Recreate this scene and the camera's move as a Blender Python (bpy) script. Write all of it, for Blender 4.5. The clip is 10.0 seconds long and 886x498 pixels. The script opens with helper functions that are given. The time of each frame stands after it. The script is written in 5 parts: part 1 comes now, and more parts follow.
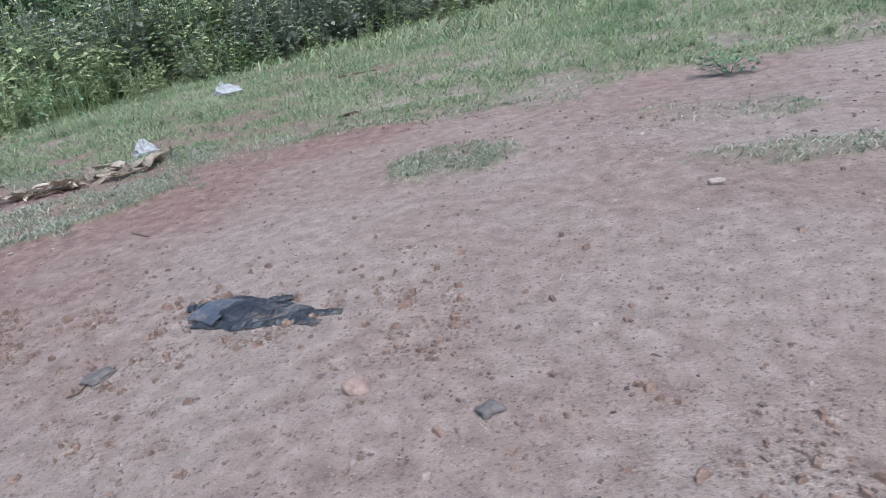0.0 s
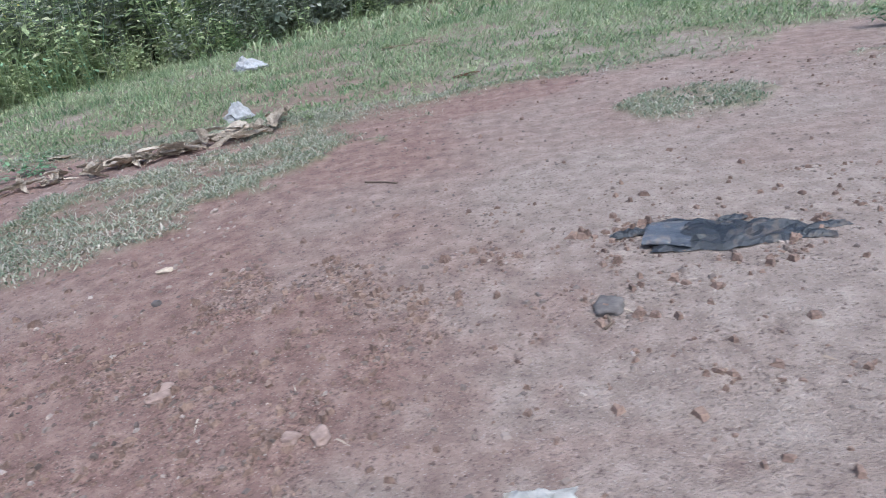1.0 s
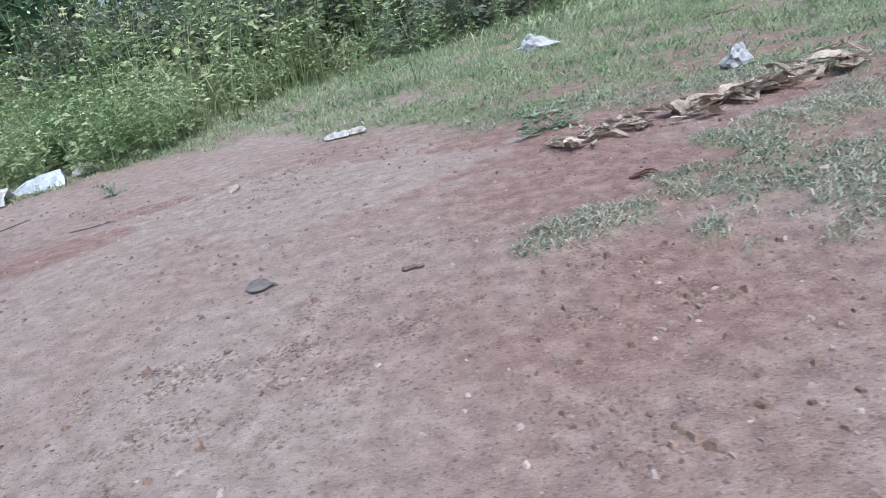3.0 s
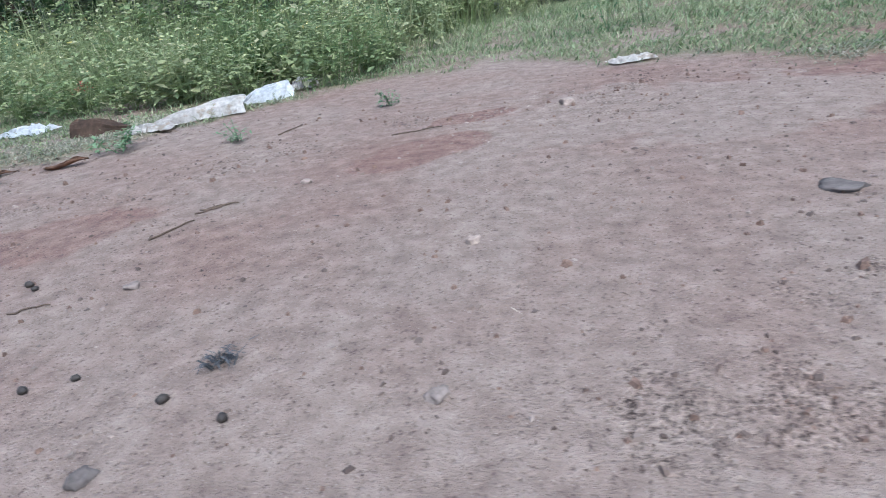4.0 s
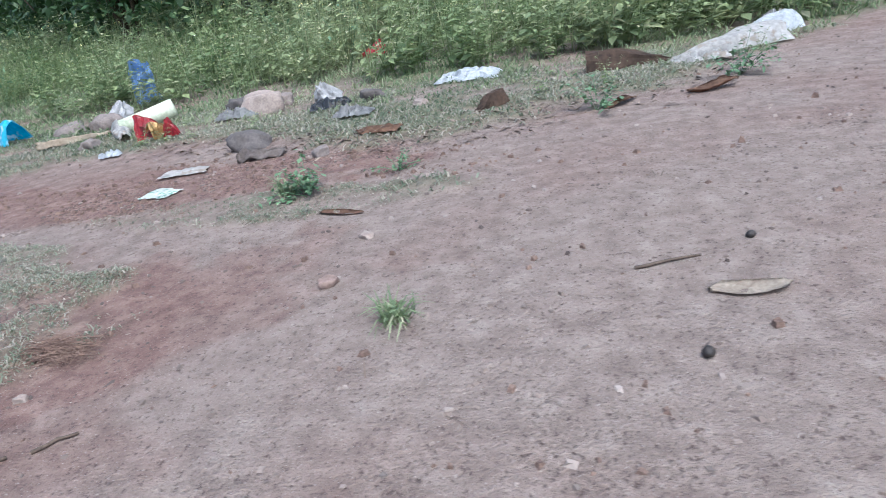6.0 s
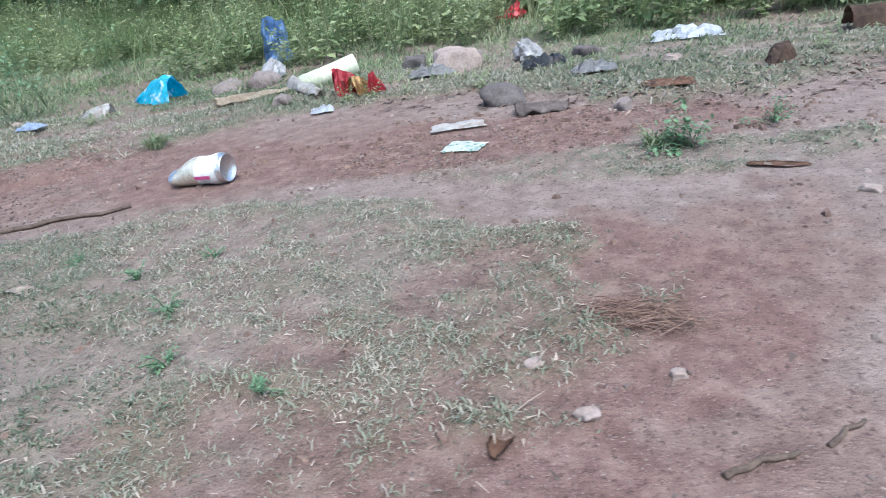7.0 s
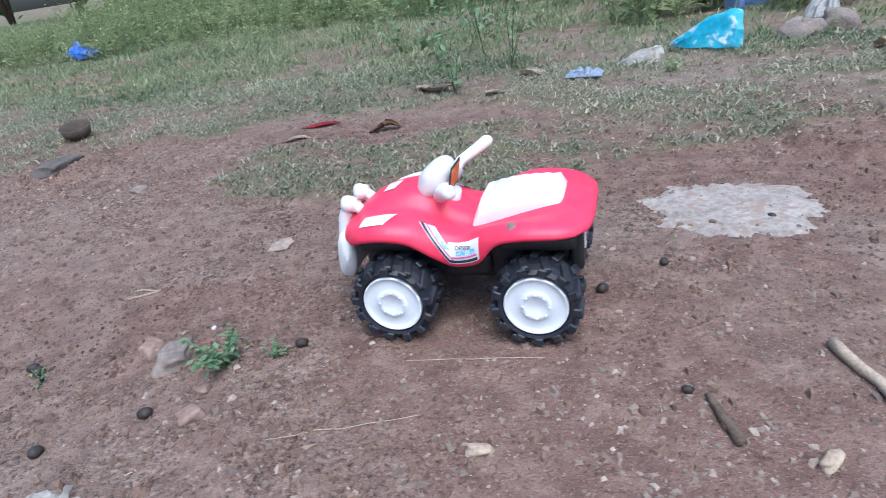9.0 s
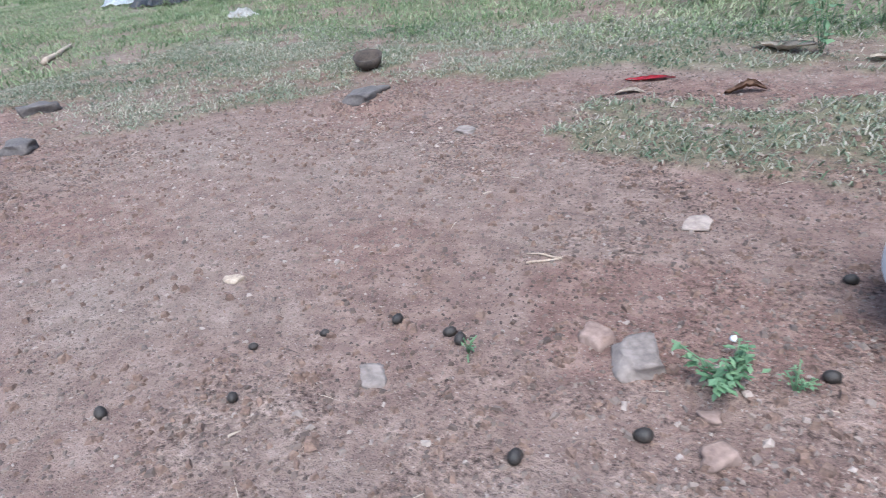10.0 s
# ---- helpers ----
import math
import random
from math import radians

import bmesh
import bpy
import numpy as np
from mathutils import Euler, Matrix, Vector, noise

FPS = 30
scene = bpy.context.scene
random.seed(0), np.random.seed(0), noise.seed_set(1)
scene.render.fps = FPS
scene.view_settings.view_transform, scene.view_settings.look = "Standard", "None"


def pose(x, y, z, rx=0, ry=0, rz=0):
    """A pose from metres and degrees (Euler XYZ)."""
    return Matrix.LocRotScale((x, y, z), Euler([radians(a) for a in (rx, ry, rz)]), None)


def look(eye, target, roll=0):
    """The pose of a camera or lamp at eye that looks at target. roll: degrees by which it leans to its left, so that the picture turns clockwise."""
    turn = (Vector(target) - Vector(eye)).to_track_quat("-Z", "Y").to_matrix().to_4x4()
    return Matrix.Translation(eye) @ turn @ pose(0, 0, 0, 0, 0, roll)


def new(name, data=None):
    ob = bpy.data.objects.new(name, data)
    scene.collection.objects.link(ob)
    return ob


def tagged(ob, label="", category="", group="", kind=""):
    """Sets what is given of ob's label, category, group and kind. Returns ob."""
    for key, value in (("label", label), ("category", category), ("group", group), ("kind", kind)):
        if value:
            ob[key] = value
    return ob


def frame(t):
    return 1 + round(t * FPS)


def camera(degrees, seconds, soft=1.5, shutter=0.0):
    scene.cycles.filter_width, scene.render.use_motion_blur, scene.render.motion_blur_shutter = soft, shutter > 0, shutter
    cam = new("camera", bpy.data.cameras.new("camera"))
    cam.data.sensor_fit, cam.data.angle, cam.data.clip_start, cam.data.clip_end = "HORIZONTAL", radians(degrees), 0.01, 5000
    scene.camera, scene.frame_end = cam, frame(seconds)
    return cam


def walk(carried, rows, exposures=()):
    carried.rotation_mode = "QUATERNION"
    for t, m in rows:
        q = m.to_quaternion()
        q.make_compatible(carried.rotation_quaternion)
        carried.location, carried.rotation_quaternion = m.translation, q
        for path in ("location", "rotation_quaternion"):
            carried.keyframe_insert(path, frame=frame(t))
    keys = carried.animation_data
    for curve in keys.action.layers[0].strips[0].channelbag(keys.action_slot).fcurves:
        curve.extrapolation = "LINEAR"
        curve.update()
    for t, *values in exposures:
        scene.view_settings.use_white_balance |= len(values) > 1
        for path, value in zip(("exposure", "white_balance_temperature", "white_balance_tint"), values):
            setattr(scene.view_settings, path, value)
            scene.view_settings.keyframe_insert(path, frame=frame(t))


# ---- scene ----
# ---- camera ----
cam = camera(71.1, 10.0, soft=0.8, shutter=0.08)
PATH = [
    (0, (0.728, 0.437, 0.399), (0.21, 2.201, -0.389), -12.0),
    (0.5, (0.346, 0.443, 0.355), (-0.02, 2.216, -0.495), -7.7),
    (0.8, (0.113, 0.416, 0.365), (-0.149, 2.231, -0.432), -10.0),
    (1, (-0.04, 0.407, 0.375), (-0.296, 2.208, -0.456), -10.6),
    (1.5, (-0.424, 0.463, 0.348), (-0.653, 2.249, -0.523), -9.2),
    (2, (-0.789, 0.448, 0.382), (-0.946, 2.267, -0.433), -10.9),
    (2.2, (-0.92, 0.444, 0.391), (-1.142, 2.258, -0.422), -11.3),
    (3.3, (-1.794, 0.556, 0.364), (-2.133, 2.385, -0.372), -12.4),
    (3.5, (-1.94, 0.545, 0.361), (-2.31, 2.357, -0.4), -11.8),
    (4, (-2.374, 0.548, 0.34), (-2.773, 2.33, -0.476), -9.1),
    (4.5, (-2.869, 0.508, 0.383), (-3.309, 2.332, -0.308), -13.7),
    (5, (-3.267, 0.521, 0.387), (-3.731, 2.338, -0.308), -11.6),
    (5.2, (-3.425, 0.499, 0.382), (-3.865, 2.315, -0.331), -10.8),
    (6.3, (-4.226, 0.547, 0.307), (-4.644, 2.324, -0.509), -9.1),
    (6.5, (-4.357, 0.544, 0.308), (-4.796, 2.314, -0.514), -7.6),
    (7, (-4.647, 0.545, 0.322), (-5.08, 2.304, -0.526), -9.0),
    (7.3, (-4.854, 0.578, 0.316), (-5.38, 2.251, -0.645), -7.1),
    (7.5, (-4.99, 0.589, 0.315), (-5.646, 2.207, -0.661), -4.9),
    (8, (-5.407, 0.567, 0.358), (-5.988, 2.242, -0.567), -9.1),
    (8.5, (-5.772, 0.67, 0.32), (-6.369, 2.343, -0.599), -8.7),
    (8.7, (-5.926, 0.679, 0.345), (-6.631, 2.323, -0.55), -6.8),
    (9, (-6.117, 0.668, 0.35), (-6.797, 2.331, -0.529), -9.3),
    (9.2, (-6.189, 0.654, 0.348), (-6.874, 2.303, -0.551), -9.6),
    (9.5, (-6.298, 0.667, 0.344), (-7.108, 2.236, -0.597), -5.9),
    (10, (-6.464, 0.665, 0.339), (-7.581, 2.04, -0.588), -7.8),
]
STOPS = [(0.0, 0.86), (1.0, 0.92), (2.0, 1.07), (3.5, 0.97), (4.5, 0.86), (5.2, 0.88), (7.0, 1.02), (8.4, 0.9), (9.0, 0.74), (9.5, 0.92), (10.0, 1.08)]
walk(cam, [(t, look(e, g, r)) for t, e, g, r in PATH], [(t, s, 5380, 4) for t, s in STOPS])

# ---- light: open shade under a bright overcast sky ----
world = bpy.data.worlds.new("sky")
scene.world = world
world.use_nodes = True
wn = world.node_tree
sky = wn.nodes.new("ShaderNodeTexSky")
sky.sky_type, sky.sun_disc = "NISHITA", False
sky.sun_elevation, sky.sun_rotation = radians(64), radians(140)
sky.air_density, sky.dust_density, sky.ozone_density = 1.0, 5.0, 1.0
wn.links.new(sky.outputs[0], wn.nodes["Background"].inputs[0])
wn.nodes["Background"].inputs[1].default_value = 0.15
sun = new("sun", bpy.data.lights.new("sun", "SUN"))
sun.data.energy, sun.data.angle, sun.data.color = 1.5, radians(40), (1.0, 0.96, 0.92)
sun.matrix_world = look((2.0, -2.4, 6.5), (0, 0, 0))

# ---- materials ----


def node_mat(name):
    m = bpy.data.materials.new(name)
    m.use_nodes = True
    t = m.node_tree
    return m, t, t.nodes["Principled BSDF"]


def wire(t, a, b):
    t.links.new(a, b)


def tex_noise(t, scale, detail=4.0, rough=0.55, coords="Object"):
    c = t.nodes.new("ShaderNodeTexCoord")
    n = t.nodes.new("ShaderNodeTexNoise")
    n.inputs["Scale"].default_value, n.inputs["Detail"].default_value, n.inputs["Roughness"].default_value = scale, detail, rough
    wire(t, c.outputs[coords], n.inputs["Vector"])
    return n.outputs["Fac"]


def ramp(t, fac, stops):
    r = t.nodes.new("ShaderNodeValToRGB")
    while len(r.color_ramp.elements) < len(stops):
        r.color_ramp.elements.new(0.5)
    for e, (p, c) in zip(r.color_ramp.elements, stops):
        e.position, e.color = p, (*c, 1)
    wire(t, fac, r.inputs[0])
    return r.outputs[0]


def mixed(t, fac, a, b, mode="MIX"):
    n = t.nodes.new("ShaderNodeMix")
    n.data_type, n.blend_type = "RGBA", mode
    for sock, v in ((n.inputs[0], fac), (n.inputs[6], a), (n.inputs[7], b)):
        if isinstance(v, (int, float)):
            sock.default_value = v
        elif isinstance(v, tuple):
            sock.default_value = (*v, 1)
        else:
            wire(t, v, sock)
    return n.outputs[2]


def bumped(t, p, height, strength, distance):
    b = t.nodes.new("ShaderNodeBump")
    b.inputs["Strength"].default_value, b.inputs["Distance"].default_value = strength, distance
    wire(t, height, b.inputs["Height"])
    wire(t, b.outputs[0], p.inputs["Normal"])


def surface(name, a, b, scale, rough=0.8, bump=0.3, dist=0.002, metal=0.0, fine=6.0, spots=None, grain=0.35):
    """Two tones over a coarse noise, a fine grain, and a small relief."""
    m, t, p = node_mat(name)
    big, small = tex_noise(t, scale), tex_noise(t, scale * fine, 3.0)
    col = ramp(t, big, [(0.35, a), (0.65, b)])
    col = mixed(t, grain, col, ramp(t, small, [(0.3, tuple(v * 0.55 for v in a)), (0.7, tuple(min(1, v * 1.35) for v in b))]))
    if spots:
        col = mixed(t, ramp(t, tex_noise(t, scale * 2.3, 5.0), [(0.55, (0, 0, 0)), (0.63, (1, 1, 1))]), col, spots)
    wire(t, col, p.inputs["Base Color"])
    p.inputs["Roughness"].default_value, p.inputs["Metallic"].default_value = rough, metal
    if bump:
        bumped(t, p, small, bump, dist)
    return m


def leafy(name, stops, rough=0.6, thin=0.25):
    """Leaves and blades: colour by single leaf, with a little light passing through."""
    m, t, p = node_mat(name)
    g = t.nodes.new("ShaderNodeNewGeometry")
    col = ramp(t, g.outputs["Random Per Island"], stops)
    col = mixed(t, 0.35, col, ramp(t, tex_noise(t, 1.7, 3.0), [(0.35, tuple(v * 0.6 for v in stops[0][1])), (0.65, stops[-1][1])]))
    wire(t, col, p.inputs["Base Color"])
    p.inputs["Roughness"].default_value = rough
    if thin:
        tr = t.nodes.new("ShaderNodeBsdfTranslucent")
        wire(t, col, tr.inputs[0])
        mx = t.nodes.new("ShaderNodeMixShader")
        mx.inputs[0].default_value = thin
        wire(t, p.outputs[0], mx.inputs[1])
        wire(t, tr.outputs[0], mx.inputs[2])
        wire(t, mx.outputs[0], t.nodes["Material Output"].inputs[0])
    return m


def soil_material():
    """Trodden earth: pale dusty crust, redder loose soil, dark spots in the fine grain's low points, pale specks."""
    m, t, p = node_mat("earth")
    red = t.nodes.new("ShaderNodeAttribute")
    red.attribute_name = "redness"
    turf = t.nodes.new("ShaderNodeAttribute")
    turf.attribute_name = "turf"
    loose = t.nodes.new("ShaderNodeAttribute")
    loose.attribute_name = "loose"
    n1, n2, n3, n4 = tex_noise(t, 3.0, 5.0), tex_noise(t, 28.0, 5.0, 0.65), tex_noise(t, 170.0, 4.0, 0.7), tex_noise(t, 420.0, 2.0)
    pale = ramp(t, n2, [(0.28, (0.171, 0.127, 0.106)), (0.5, (0.246, 0.192, 0.161)), (0.72, (0.323, 0.262, 0.221))])
    reds = ramp(t, n2, [(0.28, (0.122, 0.071, 0.058)), (0.5, (0.192, 0.119, 0.097)), (0.72, (0.283, 0.194, 0.161))])
    add = t.nodes.new("ShaderNodeMath")
    add.operation = "MULTIPLY_ADD"
    wire(t, n1, add.inputs[0])
    add.inputs[1].default_value = 0.9
    wire(t, red.outputs["Fac"], add.inputs[2])
    col = mixed(t, ramp(t, add.outputs[0], [(0.5, (0, 0, 0)), (1.0, (1, 1, 1))]), pale, reds)
    col = mixed(t, ramp(t, n3, [(0.32, (0.85, 0.85, 0.85)), (0.45, (0, 0, 0))]), col, (0.07, 0.044, 0.036))
    col = mixed(t, ramp(t, n4, [(0.62, (0, 0, 0)), (0.72, (0.55, 0.55, 0.55))]), col, (0.42, 0.365, 0.32))
    crumb = mixed(t, 1.0, col, ramp(t, n3, [(0.36, (0.34, 0.33, 0.32)), (0.5, (0.85, 0.84, 0.83)), (0.62, (1.35, 1.36, 1.36))]), "MULTIPLY")
    col = mixed(t, loose.outputs["Fac"], col, crumb)
    under = ramp(t, n2, [(0.3, (0.088, 0.092, 0.048)), (0.7, (0.185, 0.18, 0.105))])
    half = t.nodes.new("ShaderNodeMath")
    half.operation = "MULTIPLY"
    half.inputs[1].default_value = 0.85
    wire(t, turf.outputs["Fac"], half.inputs[0])
    col = mixed(t, half.outputs[0], col, under)
    wire(t, col, p.inputs["Base Color"])
    p.inputs["Roughness"].default_value = 0.93
    p.inputs["Specular IOR Level"].default_value = 0.25
    mixh = mixed(t, 0.10, n3, n2)
    bumped(t, p, mixh, 0.95, 0.009)
    return m


def red_plastic():
    m, t, p = node_mat("red_plastic")
    col = mixed(t, ramp(t, tex_noise(t, 60.0, 4.0), [(0.45, (0, 0, 0)), (0.8, (0.3, 0.3, 0.3))]), (0.74, 0.030, 0.088), (0.72, 0.12, 0.16))
    wire(t, col, p.inputs["Base Color"])
    p.inputs["Roughness"].default_value = 0.48
    bumped(t, p, tex_noise(t, 120.0, 3.0), 0.08, 0.001)
    return m


EARTH = soil_material()
RED = red_plastic()
WHITE = surface("white_plastic", (0.60, 0.59, 0.59), (0.68, 0.67, 0.67), 30, rough=0.4, bump=0.05, fine=8, grain=0.06)
RIMWHITE = surface("rim_plastic", (0.64, 0.66, 0.70), (0.72, 0.74, 0.78), 25, rough=0.38, bump=0.05, grain=0.08)
BLACK = surface("black_rubber", (0.009, 0.011, 0.018), (0.020, 0.023, 0.036), 35, rough=0.55, bump=0.25, dist=0.001, spots=(0.028, 0.024, 0.022))
BLACKP = surface("black_plastic", (0.008, 0.008, 0.010), (0.016, 0.016, 0.018), 30, rough=0.5, bump=0.1)
BAGBLACK = surface("black_film", (0.030, 0.032, 0.039), (0.07, 0.074, 0.086), 18, rough=0.42, bump=0.6, dist=0.004, spots=(0.12, 0.10, 0.09))
STONE = surface("grey_stone", (0.13, 0.103, 0.09), (0.25, 0.205, 0.18), 25, rough=0.9, bump=0.7)
PALESTONE = surface("pale_stone", (0.21, 0.16, 0.132), (0.33, 0.265, 0.225), 30, rough=0.9, bump=0.5)
DARKSTONE = surface("dark_stone", (0.06, 0.050, 0.046), (0.125, 0.105, 0.096), 25, rough=0.85, bump=0.7)
REDSTONE = surface("red_stone", (0.16, 0.105, 0.086), (0.27, 0.19, 0.155), 30, rough=0.9, bump=0.5)
CLOD = surface("earth_clod", (0.085, 0.052, 0.04), (0.22, 0.145, 0.11), 60, rough=0.95, bump=0.5)
DUNG = surface("dry_dung", (0.012, 0.009, 0.007), (0.035, 0.026, 0.021), 120, rough=0.6, bump=0.4, dist=0.001)
DRYLEAF = surface("dry_leaf", (0.26, 0.195, 0.145), (0.52, 0.44, 0.35), 40, rough=0.75, bump=0.4)
BROWNLEAF = surface("brown_leaf", (0.10, 0.05, 0.03), (0.22, 0.12, 0.07), 22, rough=0.75, bump=0.4)
TWIG = surface("twig_bark", (0.055, 0.038, 0.028), (0.14, 0.10, 0.072), 60, rough=0.9, bump=0.5)
PALEWOOD = surface("pale_wood", (0.26, 0.19, 0.14), (0.42, 0.34, 0.26), 50, rough=0.8, bump=0.3)
BARK = surface("brown_card", (0.045, 0.028, 0.02), (0.13, 0.08, 0.052), 16, rough=0.85, bump=0.5)
PAPER = surface("dirty_paper", (0.40, 0.37, 0.34), (0.62, 0.60, 0.57), 12, rough=0.8, bump=0.3, spots=(0.42, 0.36, 0.30))
FILM = surface("white_film", (0.46, 0.48, 0.50), (0.68, 0.70, 0.72), 14, rough=0.35, bump=0.4, dist=0.004)
GREYFILM = surface("grey_film", (0.19, 0.18, 0.175), (0.34, 0.33, 0.325), 16, rough=0.5, bump=0.5, dist=0.004)
CYAN = surface("cyan_film", (0.03, 0.42, 0.62), (0.10, 0.58, 0.76), 12, rough=0.35, bump=0.4, dist=0.003, spots=(0.7, 0.8, 0.85))
BLUE = surface("blue_film", (0.02, 0.07, 0.34), (0.06, 0.16, 0.52), 14, rough=0.4, bump=0.4)
REDFOIL = surface("red_foil", (0.26, 0.012, 0.02), (0.5, 0.03, 0.04), 18, rough=0.3, bump=0.4, spots=(0.16, 0.02, 0.02))
TAN = surface("tan_card", (0.34, 0.26, 0.18), (0.50, 0.42, 0.32), 14, rough=0.85, bump=0.3)
FIBRE = surface("coir_fibre", (0.14, 0.082, 0.06), (0.24, 0.155, 0.115), 60, rough=0.9, bump=0.4)
CEMENT = surface("cement_crust", (0.20, 0.165, 0.145), (0.33, 0.295, 0.27), 22, rough=0.95, bump=0.8, dist=0.004, spots=(0.24, 0.18, 0.15), grain=0.45)
GRASS = leafy("grass_blades", [(0.0, (0.085, 0.125, 0.066)), (0.35, (0.15, 0.20, 0.115)), (0.58, (0.235, 0.26, 0.17)), (0.76, (0.34, 0.30, 0.235)), (1.0, (0.48, 0.42, 0.345))])
LAWN = leafy("lawn_blades", [(0.0, (0.085, 0.145, 0.058)), (0.45, (0.165, 0.245, 0.105)), (0.75, (0.25, 0.32, 0.155)), (1.0, (0.42, 0.40, 0.26))])
WEED = leafy("weed_leaves", [(0.0, (0.085, 0.145, 0.05)), (0.5, (0.20, 0.29, 0.11)), (0.85, (0.32, 0.38, 0.16)), (1.0, (0.48, 0.46, 0.29))], thin=0.35)
# scrub leaves: a duskier green, with tree shade put into the colour too
SHADESCRUB = leafy("shaded_scrub_leaves", [(0.0, (0.032, 0.052, 0.022)), (0.6, (0.075, 0.10, 0.044)), (0.9, (0.14, 0.16, 0.085)), (1.0, (0.42, 0.42, 0.36))], thin=0.2)
TALL = leafy("tall_grass", [(0.0, (0.10, 0.16, 0.055)), (0.5, (0.20, 0.275, 0.095)), (0.85, (0.32, 0.36, 0.15)), (1.0, (0.44, 0.41, 0.28))], thin=0.4)
SHRUB = leafy("shrub_leaves", [(0.0, (0.032, 0.065, 0.024)), (0.5, (0.06, 0.12, 0.042)), (1.0, (0.11, 0.185, 0.07))], rough=0.45)
HERB = leafy("herb_leaves", [(0.0, (0.10, 0.19, 0.095)), (1.0, (0.21, 0.32, 0.165))])
FLOWER = leafy("flowers", [(0.0, (0.75, 0.70, 0.35)), (0.5, (0.78, 0.76, 0.66)), (1.0, (0.75, 0.62, 0.15))])
STRAW = leafy("straw", [(0.0, (0.27, 0.20, 0.15)), (1.0, (0.50, 0.42, 0.33))], thin=0.0)

# ---- mesh helpers ----


def noise2(x, y, seed=0):
    """Smooth value noise on arrays, about -1 to 1."""
    xi, yi = np.floor(x).astype(np.int64), np.floor(y).astype(np.int64)
    fx, fy = x - xi, y - yi
    fx, fy = fx * fx * (3 - 2 * fx), fy * fy * (3 - 2 * fy)

    def h(a, b):
        n = (a * 374761393 + b * 668265263 + seed * 974634541) & 0x7FFFFFFF
        n = ((n ^ (n >> 13)) * 1274126177) & 0x7FFFFFFF
        return ((n ^ (n >> 16)) & 0xFFFF) / 32767.5 - 1

    a, b, c, d = h(xi, yi), h(xi + 1, yi), h(xi, yi + 1), h(xi + 1, yi + 1)
    return (a * (1 - fx) + b * fx) * (1 - fy) + (c * (1 - fx) + d * fx) * fy


def np_mesh(name, verts, quads, mat, smooth=True):
    me = bpy.data.meshes.new(name)
    n, k = len(verts), quads.shape[1]
    me.vertices.add(n)
    me.vertices.foreach_set("co", np.ascontiguousarray(verts, np.float32).ravel())
    me.loops.add(quads.size)
    me.loops.foreach_set("vertex_index", np.ascontiguousarray(quads, np.int32).ravel())
    me.polygons.add(len(quads))
    me.polygons.foreach_set("loop_start", np.arange(0, quads.size, k, dtype=np.int32))
    me.update(calc_edges=True)
    me.polygons.foreach_set("use_smooth", np.full(len(quads), smooth))
    me.materials.append(mat)
    return me


def part(name, bm, mat, parent=None, label="", smooth=True):
    """Links a bmesh as one mesh object under a thing or a part."""
    me = bpy.data.meshes.new(name)
    bm.to_mesh(me)
    bm.free()
    me.polygons.foreach_set("use_smooth", np.full(len(me.polygons), smooth))
    me.materials.append(mat)
    ob = new(name, me)
    ob.parent = parent
    return tagged(ob, label)


def thing(name, label, category, m=None, group=""):
    ob = new(name)
    ob.empty_display_size = 0.05
    if m is not None:
        ob.matrix_basis = m
    return tagged(ob, label, category, group)


def grid_bm(nx, ny, f, closed=False):
    """A sheet of nx by ny points f(u, v), with u and v from 0 to 1; closed: joined along u."""
    bm = bmesh.new()
    vs = [[bm.verts.new(f(i / (nx if closed else nx - 1), j / (ny - 1))) for i in range(nx)] for j in range(ny)]
    for j in range(ny - 1):
        for i in range(nx if closed else nx - 1):
            k = (i + 1) % nx
            bm.faces.new((vs[j][i], vs[j][k], vs[j + 1][k], vs[j + 1][i]))
    return bm


def tube_bm(points, radii, sides=8, caps=True):
    pts = [Vector(p) for p in points]
    bm, rings = bmesh.new(), []
    for i, p in enumerate(pts):
        d = (pts[min(i + 1, len(pts) - 1)] - pts[max(i - 1, 0)]).normalized()
        a = d.cross(Vector((0.13, 0.31, 0.94))).normalized()
        b = d.cross(a)
        r = radii[i] if isinstance(radii, (list, tuple)) else radii
        rings.append([bm.verts.new(p + r * (math.cos(2 * math.pi * k / sides) * a + math.sin(2 * math.pi * k / sides) * b)) for k in range(sides)])
    for r0, r1 in zip(rings, rings[1:]):
        for k in range(sides):
            bm.faces.new((r0[k], r0[(k + 1) % sides], r1[(k + 1) % sides], r1[k]))
    if caps:
        bm.faces.new(rings[0][::-1])
        bm.faces.new(rings[-1])
    bmesh.ops.recalc_face_normals(bm, faces=bm.faces)
    return bm


def turned_bm(profile, sides=32):
    """Revolves (radius, y) points about the y axis."""
    bm = grid_bm(sides, len(profile), lambda u, v: (
        profile[round(v * (len(profile) - 1))][0] * math.cos(2 * math.pi * u), profile[round(v * (len(profile) - 1))][1],
        profile[round(v * (len(profile) - 1))][0] * math.sin(2 * math.pi * u)), closed=True)
    bmesh.ops.remove_doubles(bm, verts=bm.verts, dist=1e-6)
    bmesh.ops.recalc_face_normals(bm, faces=bm.faces)
    return bm


def box_bm(sx, sy, sz, bevel=0.0, at=(0, 0, 0), segments=2):
    bm = bmesh.new()
    bmesh.ops.create_cube(bm, size=1.0, matrix=Matrix.Translation(at) @ Matrix.Diagonal((sx, sy, sz, 1)))
    if bevel:
        bmesh.ops.bevel(bm, geom=bm.edges[:], offset=bevel, segments=segments, affect="EDGES", profile=0.6)
    return bm


